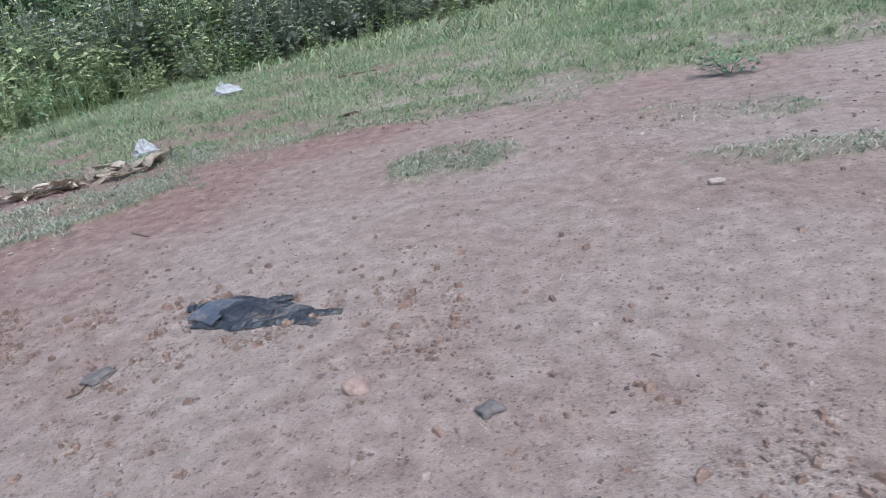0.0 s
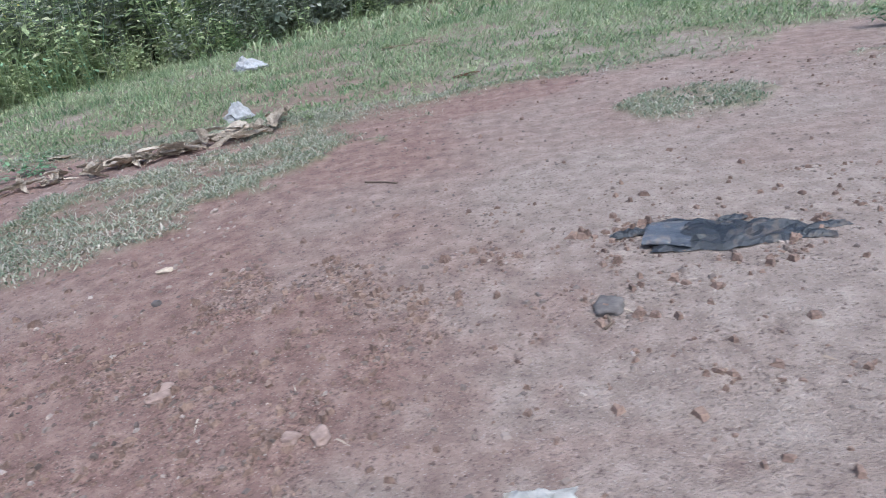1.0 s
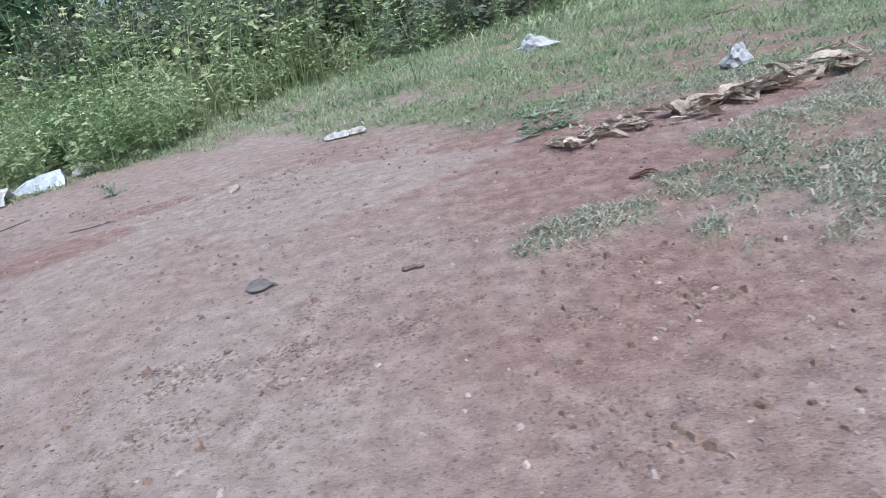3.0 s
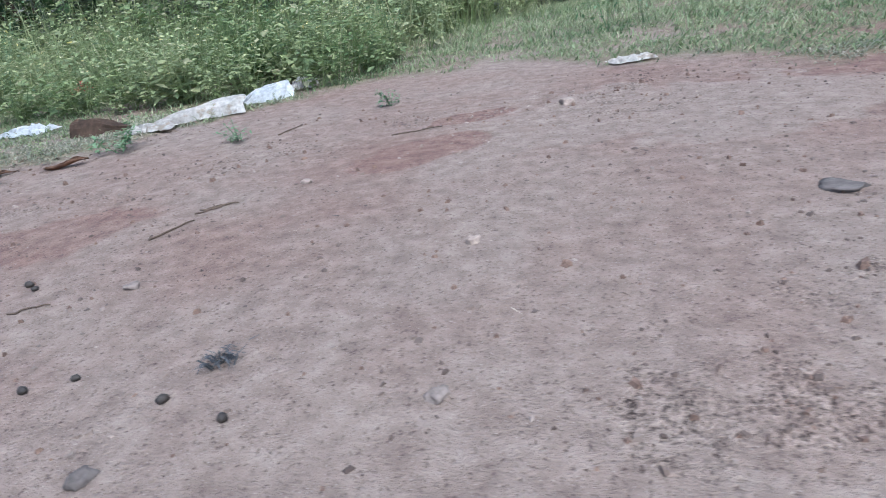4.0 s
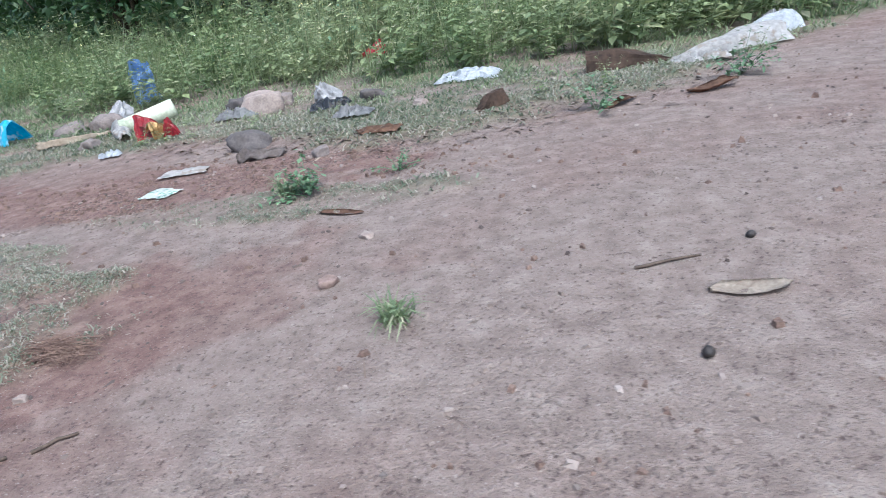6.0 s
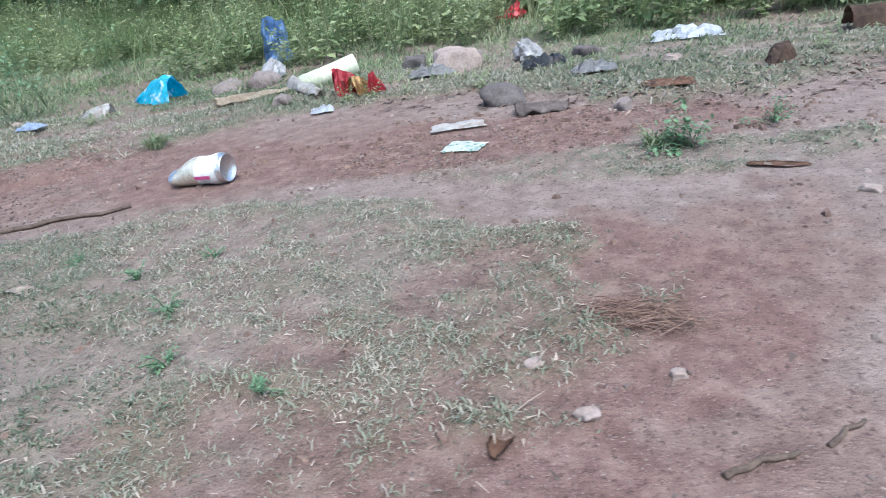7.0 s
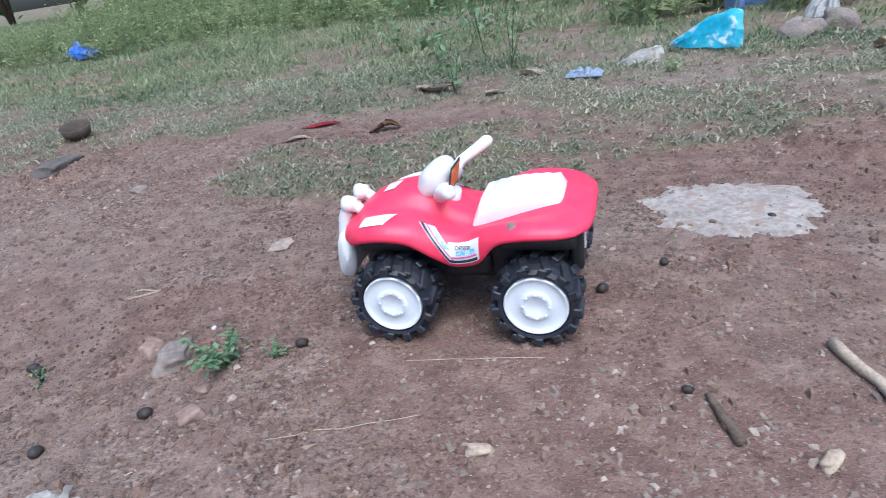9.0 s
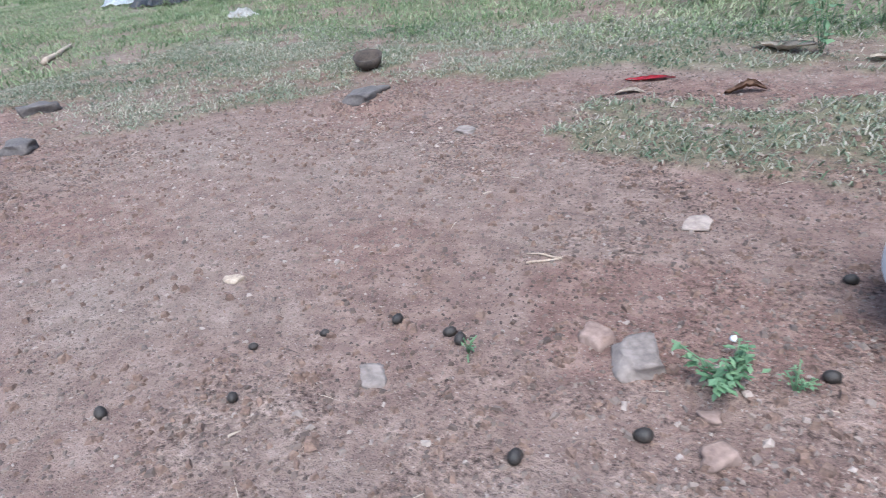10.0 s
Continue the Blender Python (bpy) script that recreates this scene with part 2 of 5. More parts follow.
def join_bm(*bms):
    out = bmesh.new()
    for b in bms:
        me = bpy.data.meshes.new("join")
        b.to_mesh(me)
        b.free()
        out.from_mesh(me)
        bpy.data.meshes.remove(me)
    return out


# ---- the lie of the land ----
TOY = (-6.303, 1.222)


def soft(a, lo, hi):
    s = np.clip((a - lo) / (hi - lo), 0, 1)
    return s * s * (3 - 2 * s)


def blob(x, y, cx, cy, rx, ry, turn=0.0, rag=0.35, seed=3):
    """1 inside a ragged ellipse, fading to 0 outside."""
    c, s = math.cos(radians(turn)), math.sin(radians(turn))
    u, v = ((x - cx) * c + (y - cy) * s) / rx, (-(x - cx) * s + (y - cy) * c) / ry
    d = np.sqrt(u * u + v * v) + rag * (noise2(x * 9, y * 9, seed) * 0.6 + noise2(x * 31, y * 31, seed + 1) * 0.4)
    return 1 - soft(d, 0.85, 1.1)


def grass_edge(x):
    """The near edge of the meadow, along the track."""
    xs = [-14, -9.5, -8.3, -7.9, -7.55, -7.1, -6.6, -6.05, -5.7, -5.3, -4.9, -4.45, -4.1, -3.75, -3.4, -3.1, -2.6, -2.0, -1.5, -1.0, -0.5, 0.1, 0.55, 0.85, 1.3, 3.0]
    ys = [1.3, 1.25, 1.2, 1.35, 1.75, 1.98, 2.0, 1.9, 1.85, 2.02, 2.0, 1.75, 1.85, 2.05, 2.5, 2.75, 2.85, 2.45, 2.15, 2.1, 2.1, 2.35, 2.3, 2.5, 2.45, 2.4]
    return np.interp(x, xs, ys)


def turf_at(x, y):
    """How far the ground is grown over, 0 to 1."""
    e = grass_edge(x) + 0.10 * noise2(x * 4, y * 4, 11) + 0.05 * noise2(x * 17, y * 17, 12)
    g = soft(y - e, -0.03, 0.10)
    # the wedge of grass before the leaf heap, the tongue by the track's turn, the near lawn, and loose tufts
    g = np.maximum(g, blob(x, y, -0.85, 1.74, 0.58, 0.25, 38, 0.5))
    g = np.maximum(g, blob(x, y, -0.95, 1.42, 0.30, 0.15, 20))
    g = np.maximum(g, blob(x, y, -1.5, 1.42, 0.14, 0.07, 30))
    g = np.maximum(g, 0.9 * blob(x, y, 0.38, 1.84, 0.17, 0.15, 0))
    g = np.maximum(g, 0.7 * blob(x, y, 1.0, 1.98, 0.20, 0.10, -20))
    g = np.maximum(g, 0.7 * blob(x, y, 1.08, 1.62, 0.20, 0.06, 0))
    g = np.maximum(g, blob(x, y, -6.62, 1.63, 0.36, 0.16, -8))
    g = np.maximum(g, blob(x, y, -6.2, 1.8, 0.5, 0.14, 5))
    g = np.maximum(g, blob(x, y, -5.12, 1.10, 0.48, 0.34, -8))
    g = np.maximum(g, 0.85 * blob(x, y, -5.45, 0.92, 0.5, 0.28, 10))
    g = np.maximum(g, 0.8 * blob(x, y, -5.5, 1.22, 0.25, 0.10, 30))
    g = np.maximum(g, 0.85 * blob(x, y, -4.55, 1.50, 0.34, 0.08, 0))
    # worn places in the lawn and the bare strip at its back
    g = g * (1 - 0.85 * blob(x, y, -6.75, 1.95, 0.35, 0.08, 0))
    g = g * (1 - 0.9 * blob(x, y, -7.4, 1.72, 0.28, 0.16, 30))
    g = g * (1 - 0.75 * blob(x, y, -0.15, 2.2, 0.45, 0.12, 20))
    g = g * (1 - 0.7 * blob(x, y, -4.85, 1.68, 0.45, 0.13, 0))
    g = g * (1 - 0.5 * blob(x, y, -5.55, 1.02, 0.14, 0.09, 0))
    g = g * (1 - 0.6 * blob(x, y, -5.2, 0.98, 0.10, 0.06, 0))
    thin = soft(noise2(x * 5, y * 7, 21) + 0.7 * noise2(x * 17, y * 21, 22) + 0.5 * noise2(x * 47, y * 53, 23), -0.95, 0.35)
    return g * (0.18 + 0.82 * thin)


def redness_at(x, y):
    r = 0.16 * noise2(x * 1.3, y * 2.2, 31) + 0.10 * noise2(x * 5, y * 7, 32)
    r = r + 0.22 * soft(-x, 5.6, 6.4) + 0.38 * (soft(-x, -0.1, 0.5) - soft(-x, 1.5, 2.1)) * soft(y, 0.3, 0.8)
    r = r + 0.35 * blob(x, y, -4.7, 1.05, 0.40, 0.20, 40, 0.5) + 0.3 * blob(x, y, -5.7, 1.65, 0.9, 0.2, 0, 0.4)
    r = r + 0.8 * blob(x, y, -2.66, 1.80, 0.16, 0.09, 30, 0.3) + 0.8 * blob(x, y, -2.58, 2.06, 0.11, 0.05, 20, 0.3)
    r = r + 0.35 * blob(x, y, -3.35, 1.42, 0.26, 0.12, 20, 0.5) + 0.35 * blob(x, y, -0.2, 2.2, 0.5, 0.16, 20, 0.4)
    r = r + 0.9 * blob(x, y, -5.83, 1.72, 0.11, 0.07, 0, 0.3) + 0.25 * blob(x, y, -6.62, 1.13, 0.12, 0.10, 0, 0.5)
    r = r + 0.22 * blob(x, y, -6.0, 1.12, 0.45, 0.22, 0, 0.5, 61) + 0.2 * blob(x, y, -0.5, 0.9, 0.5, 0.25, 0, 0.5, 62)
    r = r + 0.4 * blob(x, y, -4.75, 1.69, 0.42, 0.15, 0, 0.5)
    r = r - 0.45 * blob(x, y, -2.1, 1.95, 0.5, 0.25, 0, 0.5) - 0.2 * blob(x, y, -4.1, 0.95, 0.35, 0.3, 0, 0.5)
    return r + 0.16


def loose_at(x, y):
    """Where the crust is broken into dark crumbs."""
    m = (0.55 + 0.3 * soft(-x, 5.3, 6.1)) * soft(0.7 * soft(-x, 5.3, 6.1) + 0.75 * blob(x, y, -0.6, 0.9, 0.9, 0.32, 8, 0.5, 57) + noise2(x * 2.3, y * 3.4, 51) + 0.6 * noise2(x * 8, y * 11, 52), 0.35, 0.95)
    for cx, cy, rx, ry in ((-1.95, 1.02, 0.16, 0.07), (-2.25, 0.96, 0.13, 0.05), (-0.62, 0.98, 0.16, 0.08), (-0.35, 1.15, 0.18, 0.08), (-2.05, 1.15, 0.16, 0.05), (-4.75, 1.68, 0.4, 0.13), (-5.83, 1.72, 0.14, 0.08), (-7.3, 1.45, 0.35, 0.12), (-6.68, 1.24, 0.08, 0.04), (-2.3, 2.2, 0.25, 0.06)):
        m = np.maximum(m, 0.9 * blob(x, y, cx, cy, rx, ry, 15, 0.7, 55))
    return m * soft(noise2(x * 19, y * 23, 53) + noise2(x * 47, y * 51, 54), -0.7, 0.7)


def height_at(x, y):
    """The ground's height: gentle swells, trodden lumps, loose crumbs."""
    near = 1 - soft(np.abs(y - 1.2), 2.0, 5.0)
    calm = 1 - np.exp(-(((x - TOY[0]) / 0.2) ** 2 + ((y - TOY[1]) / 0.17) ** 2))
    h = 0.004 * noise2(x * 3.1, y * 3.1, 41) + 0.0015 * noise2(x * 11, y * 11, 42)
    rough = 0.25 + 1.5 * loose_at(x, y)
    crumb = np.maximum(0, noise2(x * 38, y * 38, 44)) ** 2 * 0.004 + np.maximum(0, noise2(x * 75, y * 75, 45)) ** 3 * 0.004
    h = h + (crumb * rough + 0.0008 * noise2(x * 24, y * 24, 46)) * near
    h = h + 0.02 * blob(x, y, -5.83, 1.72, 0.12, 0.09, 0, 0.2) + 0.02 * blob(x, y, -7.43, 1.67, 0.12, 0.06, 20, 0.3)
    h = h + 0.012 * turf_at(x, y) * (0.6 + 0.4 * noise2(x * 8, y * 8, 47))
    far = soft(y, 4.0, 20.0)
    return h * calm + 0.10 * noise2(x * 0.35, y * 0.35, 48) * far


def lie(x, y):
    return float(height_at(np.array([x], float), np.array([y], float))[0])


def grow(a, b, first, factor, upto):
    out, step, v = [], first, b
    while abs(v - a) < upto:
        step *= factor
        v += step if b > a else -step
        out.append(v)
    return out


xs = np.arange(-8.6, 1.6, 0.0125)
xs = np.concatenate([np.array(grow(0, -8.6, 0.0125, 1.12, 300))[::-1], xs, np.array(grow(0, 1.6, 0.0125, 1.12, 300))])
ysg = np.arange(0.72, 2.2, 0.0125)
ysg = np.concatenate([np.array(grow(1.2, 0.72, 0.0125, 1.15, 300))[::-1], ysg, np.array(grow(0, 2.2, 0.0125, 1.045, 300))])
GX, GY = np.meshgrid(xs, ysg)
gx, gy = GX.ravel(), GY.ravel()
nx = len(xs)
idx = np.arange(len(gx)).reshape(len(ysg), nx)
quads = np.stack([idx[:-1, :-1], idx[:-1, 1:], idx[1:, 1:], idx[1:, :-1]], -1).reshape(-1, 4)
me = np_mesh("ground", np.stack([gx, gy, height_at(gx, gy)], -1), quads, EARTH)
for key, values in (("redness", redness_at(gx, gy)), ("turf", turf_at(gx, gy) * (0.5 + 0.5 * soft(gy, 1.35, 1.75))), ("loose", loose_at(gx, gy))):
    me.attributes.new(key, "FLOAT", "POINT").data.foreach_set("value", values.astype(np.float32))
ground = tagged(new("ground", me), "dusty reddish trodden earth with patchy short grass", "ground", kind="structure")

# ---- grass and weeds ----
rng = np.random.default_rng(5)


class Soup:
    """Many small quads gathered into one mesh."""

    def __init__(self):
        self.v, self.f, self.n = [], [], 0

    def add(self, verts, quads):
        self.v.append(verts.reshape(-1, 3))
        self.f.append(quads + self.n)
        self.n += len(verts.reshape(-1, 3))

    def made(self, name, mat, label, category, kind="stuff"):
        ob = new(name, np_mesh(name, np.concatenate(self.v), np.concatenate(self.f), mat, False))
        return tagged(ob, label, category, kind=kind)


UP = np.array([0.15, 0.0, 1.0])


def blades(x, y, length, width, lean, rise=1.0):
    """Blades of two quads each, bent over to one side. Arrays in, vertices and quads out."""
    n = len(x)
    a, b = rng.uniform(0, 2 * np.pi, n), rng.uniform(0, 2 * np.pi, n)
    z = height_at(x, y) - 0.002
    root = np.stack([x, y, z], -1)
    out = np.stack([np.cos(a), np.sin(a), 0 * a], -1)
    side = np.stack([-np.sin(b), np.cos(b), 0 * b], -1) * width[:, None] / 2
    up = rise * np.broadcast_to(UP, (n, 3))
    le, ln = length[:, None], lean[:, None]
    mid = root + le * 0.55 * (up * np.cos(ln * 0.6) + out * np.sin(ln * 0.6))
    tip = mid + le * 0.45 * (up * np.cos(ln * 1.5) + out * np.sin(ln * 1.5))
    v = np.stack([root - side, root + side, mid + side * 0.8, mid - side * 0.8, tip + side * 0.15, tip - side * 0.15], 1)
    base = (np.arange(n) * 6)[:, None]
    q = np.concatenate([base + [0, 1, 2, 3], base + [3, 2, 4, 5]], 0)
    return v.reshape(-1, 3), q


def scatter(n, x0, x1, y0, y1, keep):
    x, y = rng.uniform(x0, x1, n), rng.uniform(y0, y1, n)
    k = rng.uniform(0, 1, n) < keep(x, y)
    return x[k], y[k]


def vary(n, lo, hi):
    return rng.uniform(lo, hi, n)


def weed_line(x):
    return np.interp(x, [-22, -14, -10.5, -9, -7.5, -6.4, -5.2, -4.2, -3.5, -3.1, -2.6, -2.1, -1.2, -0.2, 3, 7],
                     [9.0, 7.0, 5.2, 4.8, 4.2, 3.7, 3.3, 3.15, 3.15, 3.5, 4.4, 5.0, 6.2, 8.2, 9.5, 11])


turf = Soup()
x, y = scatter(290000, -6.1, -4.3, 0.45, 1.66, lambda a, b: 0.95 * turf_at(a, b) ** 1.4 * (0.35 + 0.65 * soft(noise2(a * 33, b * 33, 81), -0.5, 0.3)))
turf.add(*blades(x, y, vary(len(x), 0.005, 0.016), vary(len(x), 0.0010, 0.0024), vary(len(x), 0.85, 1.6)))
x, y = scatter(150000, -1.9, 1.5, 1.1, 2.4, lambda a, b: 0.9 * turf_at(a, b) ** 1.5)
turf.add(*blades(x, y, vary(len(x), 0.008, 0.026), vary(len(x), 0.0016, 0.0042), vary(len(x), 0.8, 1.6)))
x, y = scatter(215000, -9.0, -1.9, 1.3, 2.6, lambda a, b: 0.75 * turf_at(a, b) ** 1.5 * ((a < -6.1) | (a > -4.3) | (b > 1.66)))
turf.add(*blades(x, y, vary(len(x), 0.008, 0.026), vary(len(x), 0.0018, 0.0048), vary(len(x), 0.8, 1.6)))
turf.made("short_grass", GRASS, "short trodden grass mixed with dry straw-coloured blades", "grass")
meadow = Soup()
x, y = scatter(210000, -11, 3.0, 2.3, 5.0, lambda a, b: 0.9 * turf_at(a, b) ** 1.3)
xb, yb = scatter(40000, 3.0, 12, 2.0, 6.0, lambda a, b: 0.8 * turf_at(a, b))
meadow.add(*blades(xb, yb, vary(len(xb), 0.02, 0.07), vary(len(xb), 0.005, 0.011), vary(len(xb), 0.4, 1.3)))
xa, ya = scatter(85000, -17, -9.0, 1.0, 5.0, lambda a, b: 0.9 * turf_at(a, b) * ((a < -11) | (b < 2.3)))
meadow.add(*blades(xa, ya, vary(len(xa), 0.012, 0.045), vary(len(xa), 0.003, 0.007), vary(len(xa), 0.6, 1.5)))
meadow.add(*blades(x, y, vary(len(x), 0.010, 0.042) * (0.8 + 0.4 * (y - 2.3)), vary(len(x), 0.0025, 0.0060), vary(len(x), 0.6, 1.5)))
x, y = scatter(110000, -22, 10, 5.0, 13, lambda a, b: 0.9 + 0 * a)
meadow.add(*blades(x, y, vary(len(x), 0.04, 0.13), vary(len(x), 0.007, 0.018), vary(len(x), 0.5, 1.4)))
meadow.made("meadow_grass", LAWN, "longer pale green meadow grass", "grass")


def weed_template(kind):
    """A branching weed about 1 high: leaves as folded quads along its stems, and blossom dots."""
    stems, leaves, dots = [], [], []
    for s in range(5 if kind else 3):
        a, tilt = rng.uniform(0, 2 * np.pi), rng.uniform(0.05, 0.5)
        d = np.array([np.cos(a) * np.sin(tilt), np.sin(a) * np.sin(tilt), np.cos(tilt)])
        top = rng.uniform(0.55, 1.0)
        root = np.array([np.cos(a), np.sin(a), 0]) * 0.03
        stems.append((root, root + d * top))
        for k in range(16 if kind else 24):
            h = rng.uniform(0.12, 1.0)
            b = rng.uniform(0, 2 * np.pi)
            o = np.array([np.cos(b), np.sin(b), rng.uniform(-0.35, 0.6)])
            size = rng.uniform(0.05, 0.11) * (1.25 - 0.7 * h) * (1.5 if kind else 1.0)
            leaves.append((root + d * top * h + o * rng.uniform(0.0, 0.07), o, size))
        for k in range(3):
            dots.append(root + d * top * rng.uniform(0.85, 1.04) + rng.normal(0, 0.035, 3))
    v, f = [], []
    for p, q in stems:
        w = np.array([0.006, 0.004, 0])
        f.append(np.arange(4) + len(v) * 4)
        v.append(np.array([p - w, p + w, q + w * 0.3, q - w * 0.3]))
    for p, o, s in leaves:
        o = o / np.linalg.norm(o)
        w = np.cross(o, [0, 0, 1.0]) + rng.normal(0, 0.25, 3)
        w = w / np.linalg.norm(w) * s * 0.28
        f.append(np.arange(4) + len(v) * 4)
        v.append(np.array([p, p + o * s * 0.5 + w, p + o * s - [0, 0, s * 0.18], p + o * s * 0.5 - w]))
    fv, ff = [], []
    for p in dots:
        s = rng.uniform(0.006, 0.012)
        ff.append(np.arange(4) + len(fv) * 4)
        a = rng.normal(0, 1, (2, 3))
        fv.append(np.array([p - a[0] * s, p - a[1] * s, p + a[0] * s, p + a[1] * s]))
    return np.concatenate(v), np.array(f), np.concatenate(fv), np.array(ff)


def turned(v, size, a, lean=0.15):
    c, s = np.cos(a), np.sin(a)
    out = v @ np.array([[c, s, 0], [-s, c, 0], [0, 0, 1.0]]) * size
    out[:, 0] += lean * out[:, 2]
    return out


tall = Soup()
x, y = scatter(60000, -12, 3, 2.7, 9, lambda a, b: soft(b - weed_line(a) + 0.35 * noise2(a * 3, b * 3, 63), -0.25, 0.4) * np.where(b - weed_line(a) > 2.5, 0.3, 1.0) * (0.06 + 0.94 * soft(-a, 2.3, 3.1)))
tall.add(*blades(x, y, vary(len(x), 0.12, 0.5) * (0.55 + 0.45 * soft(y - weed_line(x), 0, 1.2)), vary(len(x), 0.003, 0.008), vary(len(x), 0.1, 1.0)))
tall.made("tall_grass", TALL, "tall yellowish green grass along the meadow's back", "grass")

WEEDS = [weed_template(k % 2) for k in range(10)]
weeds, blossoms = Soup(), Soup()


def plant_weeds(n, x0, x1, y0, y1, keep, size, bloom=0.13, into=None):
    x, y = scatter(n, x0, x1, y0, y1, keep)
    for px, py, pz in zip(x, y, height_at(x, y)):
        v, f, fv, ff = WEEDS[rng.integers(10)]
        s, a = size(px, py) * rng.uniform(0.6, 1.3), rng.uniform(0, 6.28)
        o = np.array([px, py, pz - 0.005])
        (into or weeds).add(turned(v, s, a) + o, f)
        if rng.uniform() < bloom:
            blossoms.add(turned(fv, s, a) + o, ff)


plant_weeds(5200, -14, 4, 2.8, 12, lambda a, b: soft(b - weed_line(a) + 0.3 * noise2(a * 2, b * 2, 61), -0.1, 0.5) * np.where(b - weed_line(a) > 3, 0.35, 1.0) * np.where(a > -2.3, 0.3, 1.0),
            lambda a, b: 0.26 + 0.22 * min(2.5, max(0, b - weed_line(a))) + (0.12 if -6 < a < -2.2 else 0))
plant_weeds(1500, -11, 2.5, 2.1, 6, lambda a, b: (turf_at(a, b) > 0.5) * 0.6, lambda a, b: 0.07 + 0.02 * max(0, b - 2.3))
plant_weeds(900, 0.3, 4.2, 2.6, 6.0, lambda a, b: 0.4 + 0.4 * (turf_at(a, b) > 0.5), lambda a, b: 0.06 + 0.02 * (b - 2.3), 0.6)
plant_weeds(500, -3.4, 3, 3.4, 9.5, lambda a, b: soft(b - weed_line(a), -0.3, 0.3) * (b - weed_line(a) < 1), lambda a, b: 0.36)
plant_weeds(170, -4.7, -3.0, 2.75, 3.6, lambda a, b: 1.0 + 0 * a, lambda a, b: 0.30)
plant_weeds(90, -6.3, -4.9, 2.9, 3.6, lambda a, b: 1.0 + 0 * a, lambda a, b: 0.30)
plant_weeds(900, -11.5, -7.2, 3.2, 5.6, lambda a, b: soft(b - 3.3 + 0.5 * noise2(a * 2, b * 2, 66), 0, 0.8), lambda a, b: 0.18 + 0.06 * (b - 3.2), 0.05)
# weed plants again, in leaves darkened to stand for the shade at the back
scrub = Soup()
plant_weeds(4600, -6.5, 3.5, 3.6, 12.5, lambda a, b: soft(b - weed_line(a) - 0.15 + 0.4 * noise2(a * 1.5, b * 1.5, 64), 0, 0.6) * (b - weed_line(a) < 3.2) * np.maximum(soft(a, -2.8, -2.0), b - weed_line(a) > 1.5), lambda a, b: 0.48 + 0.22 * min(2.0, max(0, b - weed_line(a))), 0.3, scrub)
scrub.made("scrub", SHADESCRUB, "dense dusky green scrub with pale seed heads, shade darkened into its leaves", "scrub")
weeds.made("weeds", WEED, "tall green weeds with small leaves along the meadow's back", "weeds")
blossoms.made("blossoms", FLOWER, "tiny white and yellow blossoms on the weeds", "flowers")


def shrub(x, y, high, wide, leaf, count, label):
    """A bush: forked tapering stems and many single leaves in uneven clumps."""
    ob = thing("shrub", label, "shrub", pose(x, y, lie(x, y) - 0.03), "shrubs behind the meadow")
    tips = []
    for k in range(6):
        a, r = rng.uniform(0, 6.28), rng.uniform(0.15, 0.5) * wide
        top = np.array([np.cos(a) * r + 0.1 * high, np.sin(a) * r, high * rng.uniform(0.55, 0.95)])
        mid = top * [0.35, 0.35, 0.55] + rng.normal(0, 0.04, 3)
        part("stem", tube_bm([(0.03 * np.cos(a), 0.03 * np.sin(a), 0), mid, top], [0.013 * high, 0.009 * high, 0.003], 6), TWIG, ob)
        for j in range(7):
            tips.append(mid + (top - mid) * rng.uniform(-0.4, 1.1) + rng.normal(0, 0.16 * wide, 3) * [1, 1, 0.8])
    tips = np.array(tips)
    c = tips[rng.integers(len(tips), size=count)] + rng.normal(0, 0.085 * wide, (count, 3))
    c[:, 2] = np.maximum(c[:, 2], 0.05)
    o = rng.normal(0, 1, (count, 3)) + [0, 0, -0.2]
    o /= np.linalg.norm(o, axis=1)[:, None]
    w = np.cross(o, rng.normal(0, 0.4, (count, 3)) + [0, 0, 1.0])
    w /= np.linalg.norm(w, axis=1)[:, None]
    s = rng.uniform(0.6, 1.3, (count, 1)) * leaf
    v = np.stack([c, c + o * s * 0.5 + w * s * 0.27, c + o * s, c + o * s * 0.5 - w * s * 0.27], 1)
    crown = new("foliage", np_mesh("foliage", v.reshape(-1, 3), np.arange(count * 4).reshape(-1, 4), SHRUB, False))
    crown.parent = ob


for k in range(26):
    sx = -13.0 + k * 0.62 + rng.uniform(-0.2, 0.2)
    sy = float(weed_line(sx)) + rng.uniform(1.6, 3.0)
    if -9.5 < sx < -5.2:
        sy -= 0.6
    if -5.0 < sx < -1.5:
        sy += 2.2
    shrub(sx, sy, rng.uniform(1.2, 2.2), rng.uniform(1.0, 1.5), 0.085, 2300, "dense dark green leafy shrub behind the weeds")
for k in range(20):
    shrub(-24 + k * 1.7 + rng.uniform(-0.5, 0.5), 13.5 + rng.uniform(-1, 1.5), rng.uniform(3, 4.5), rng.uniform(2.4, 3.2), 0.24, 1300, "tall dark leafy shrub at the wood's edge")

# ---- the toy quad bike ----
toy = thing("toy_quad_bike", "red and white plastic toy quad bike with knobbly black tyres", "toy", pose(*TOY, lie(*TOY) + 0.001, rz=183))


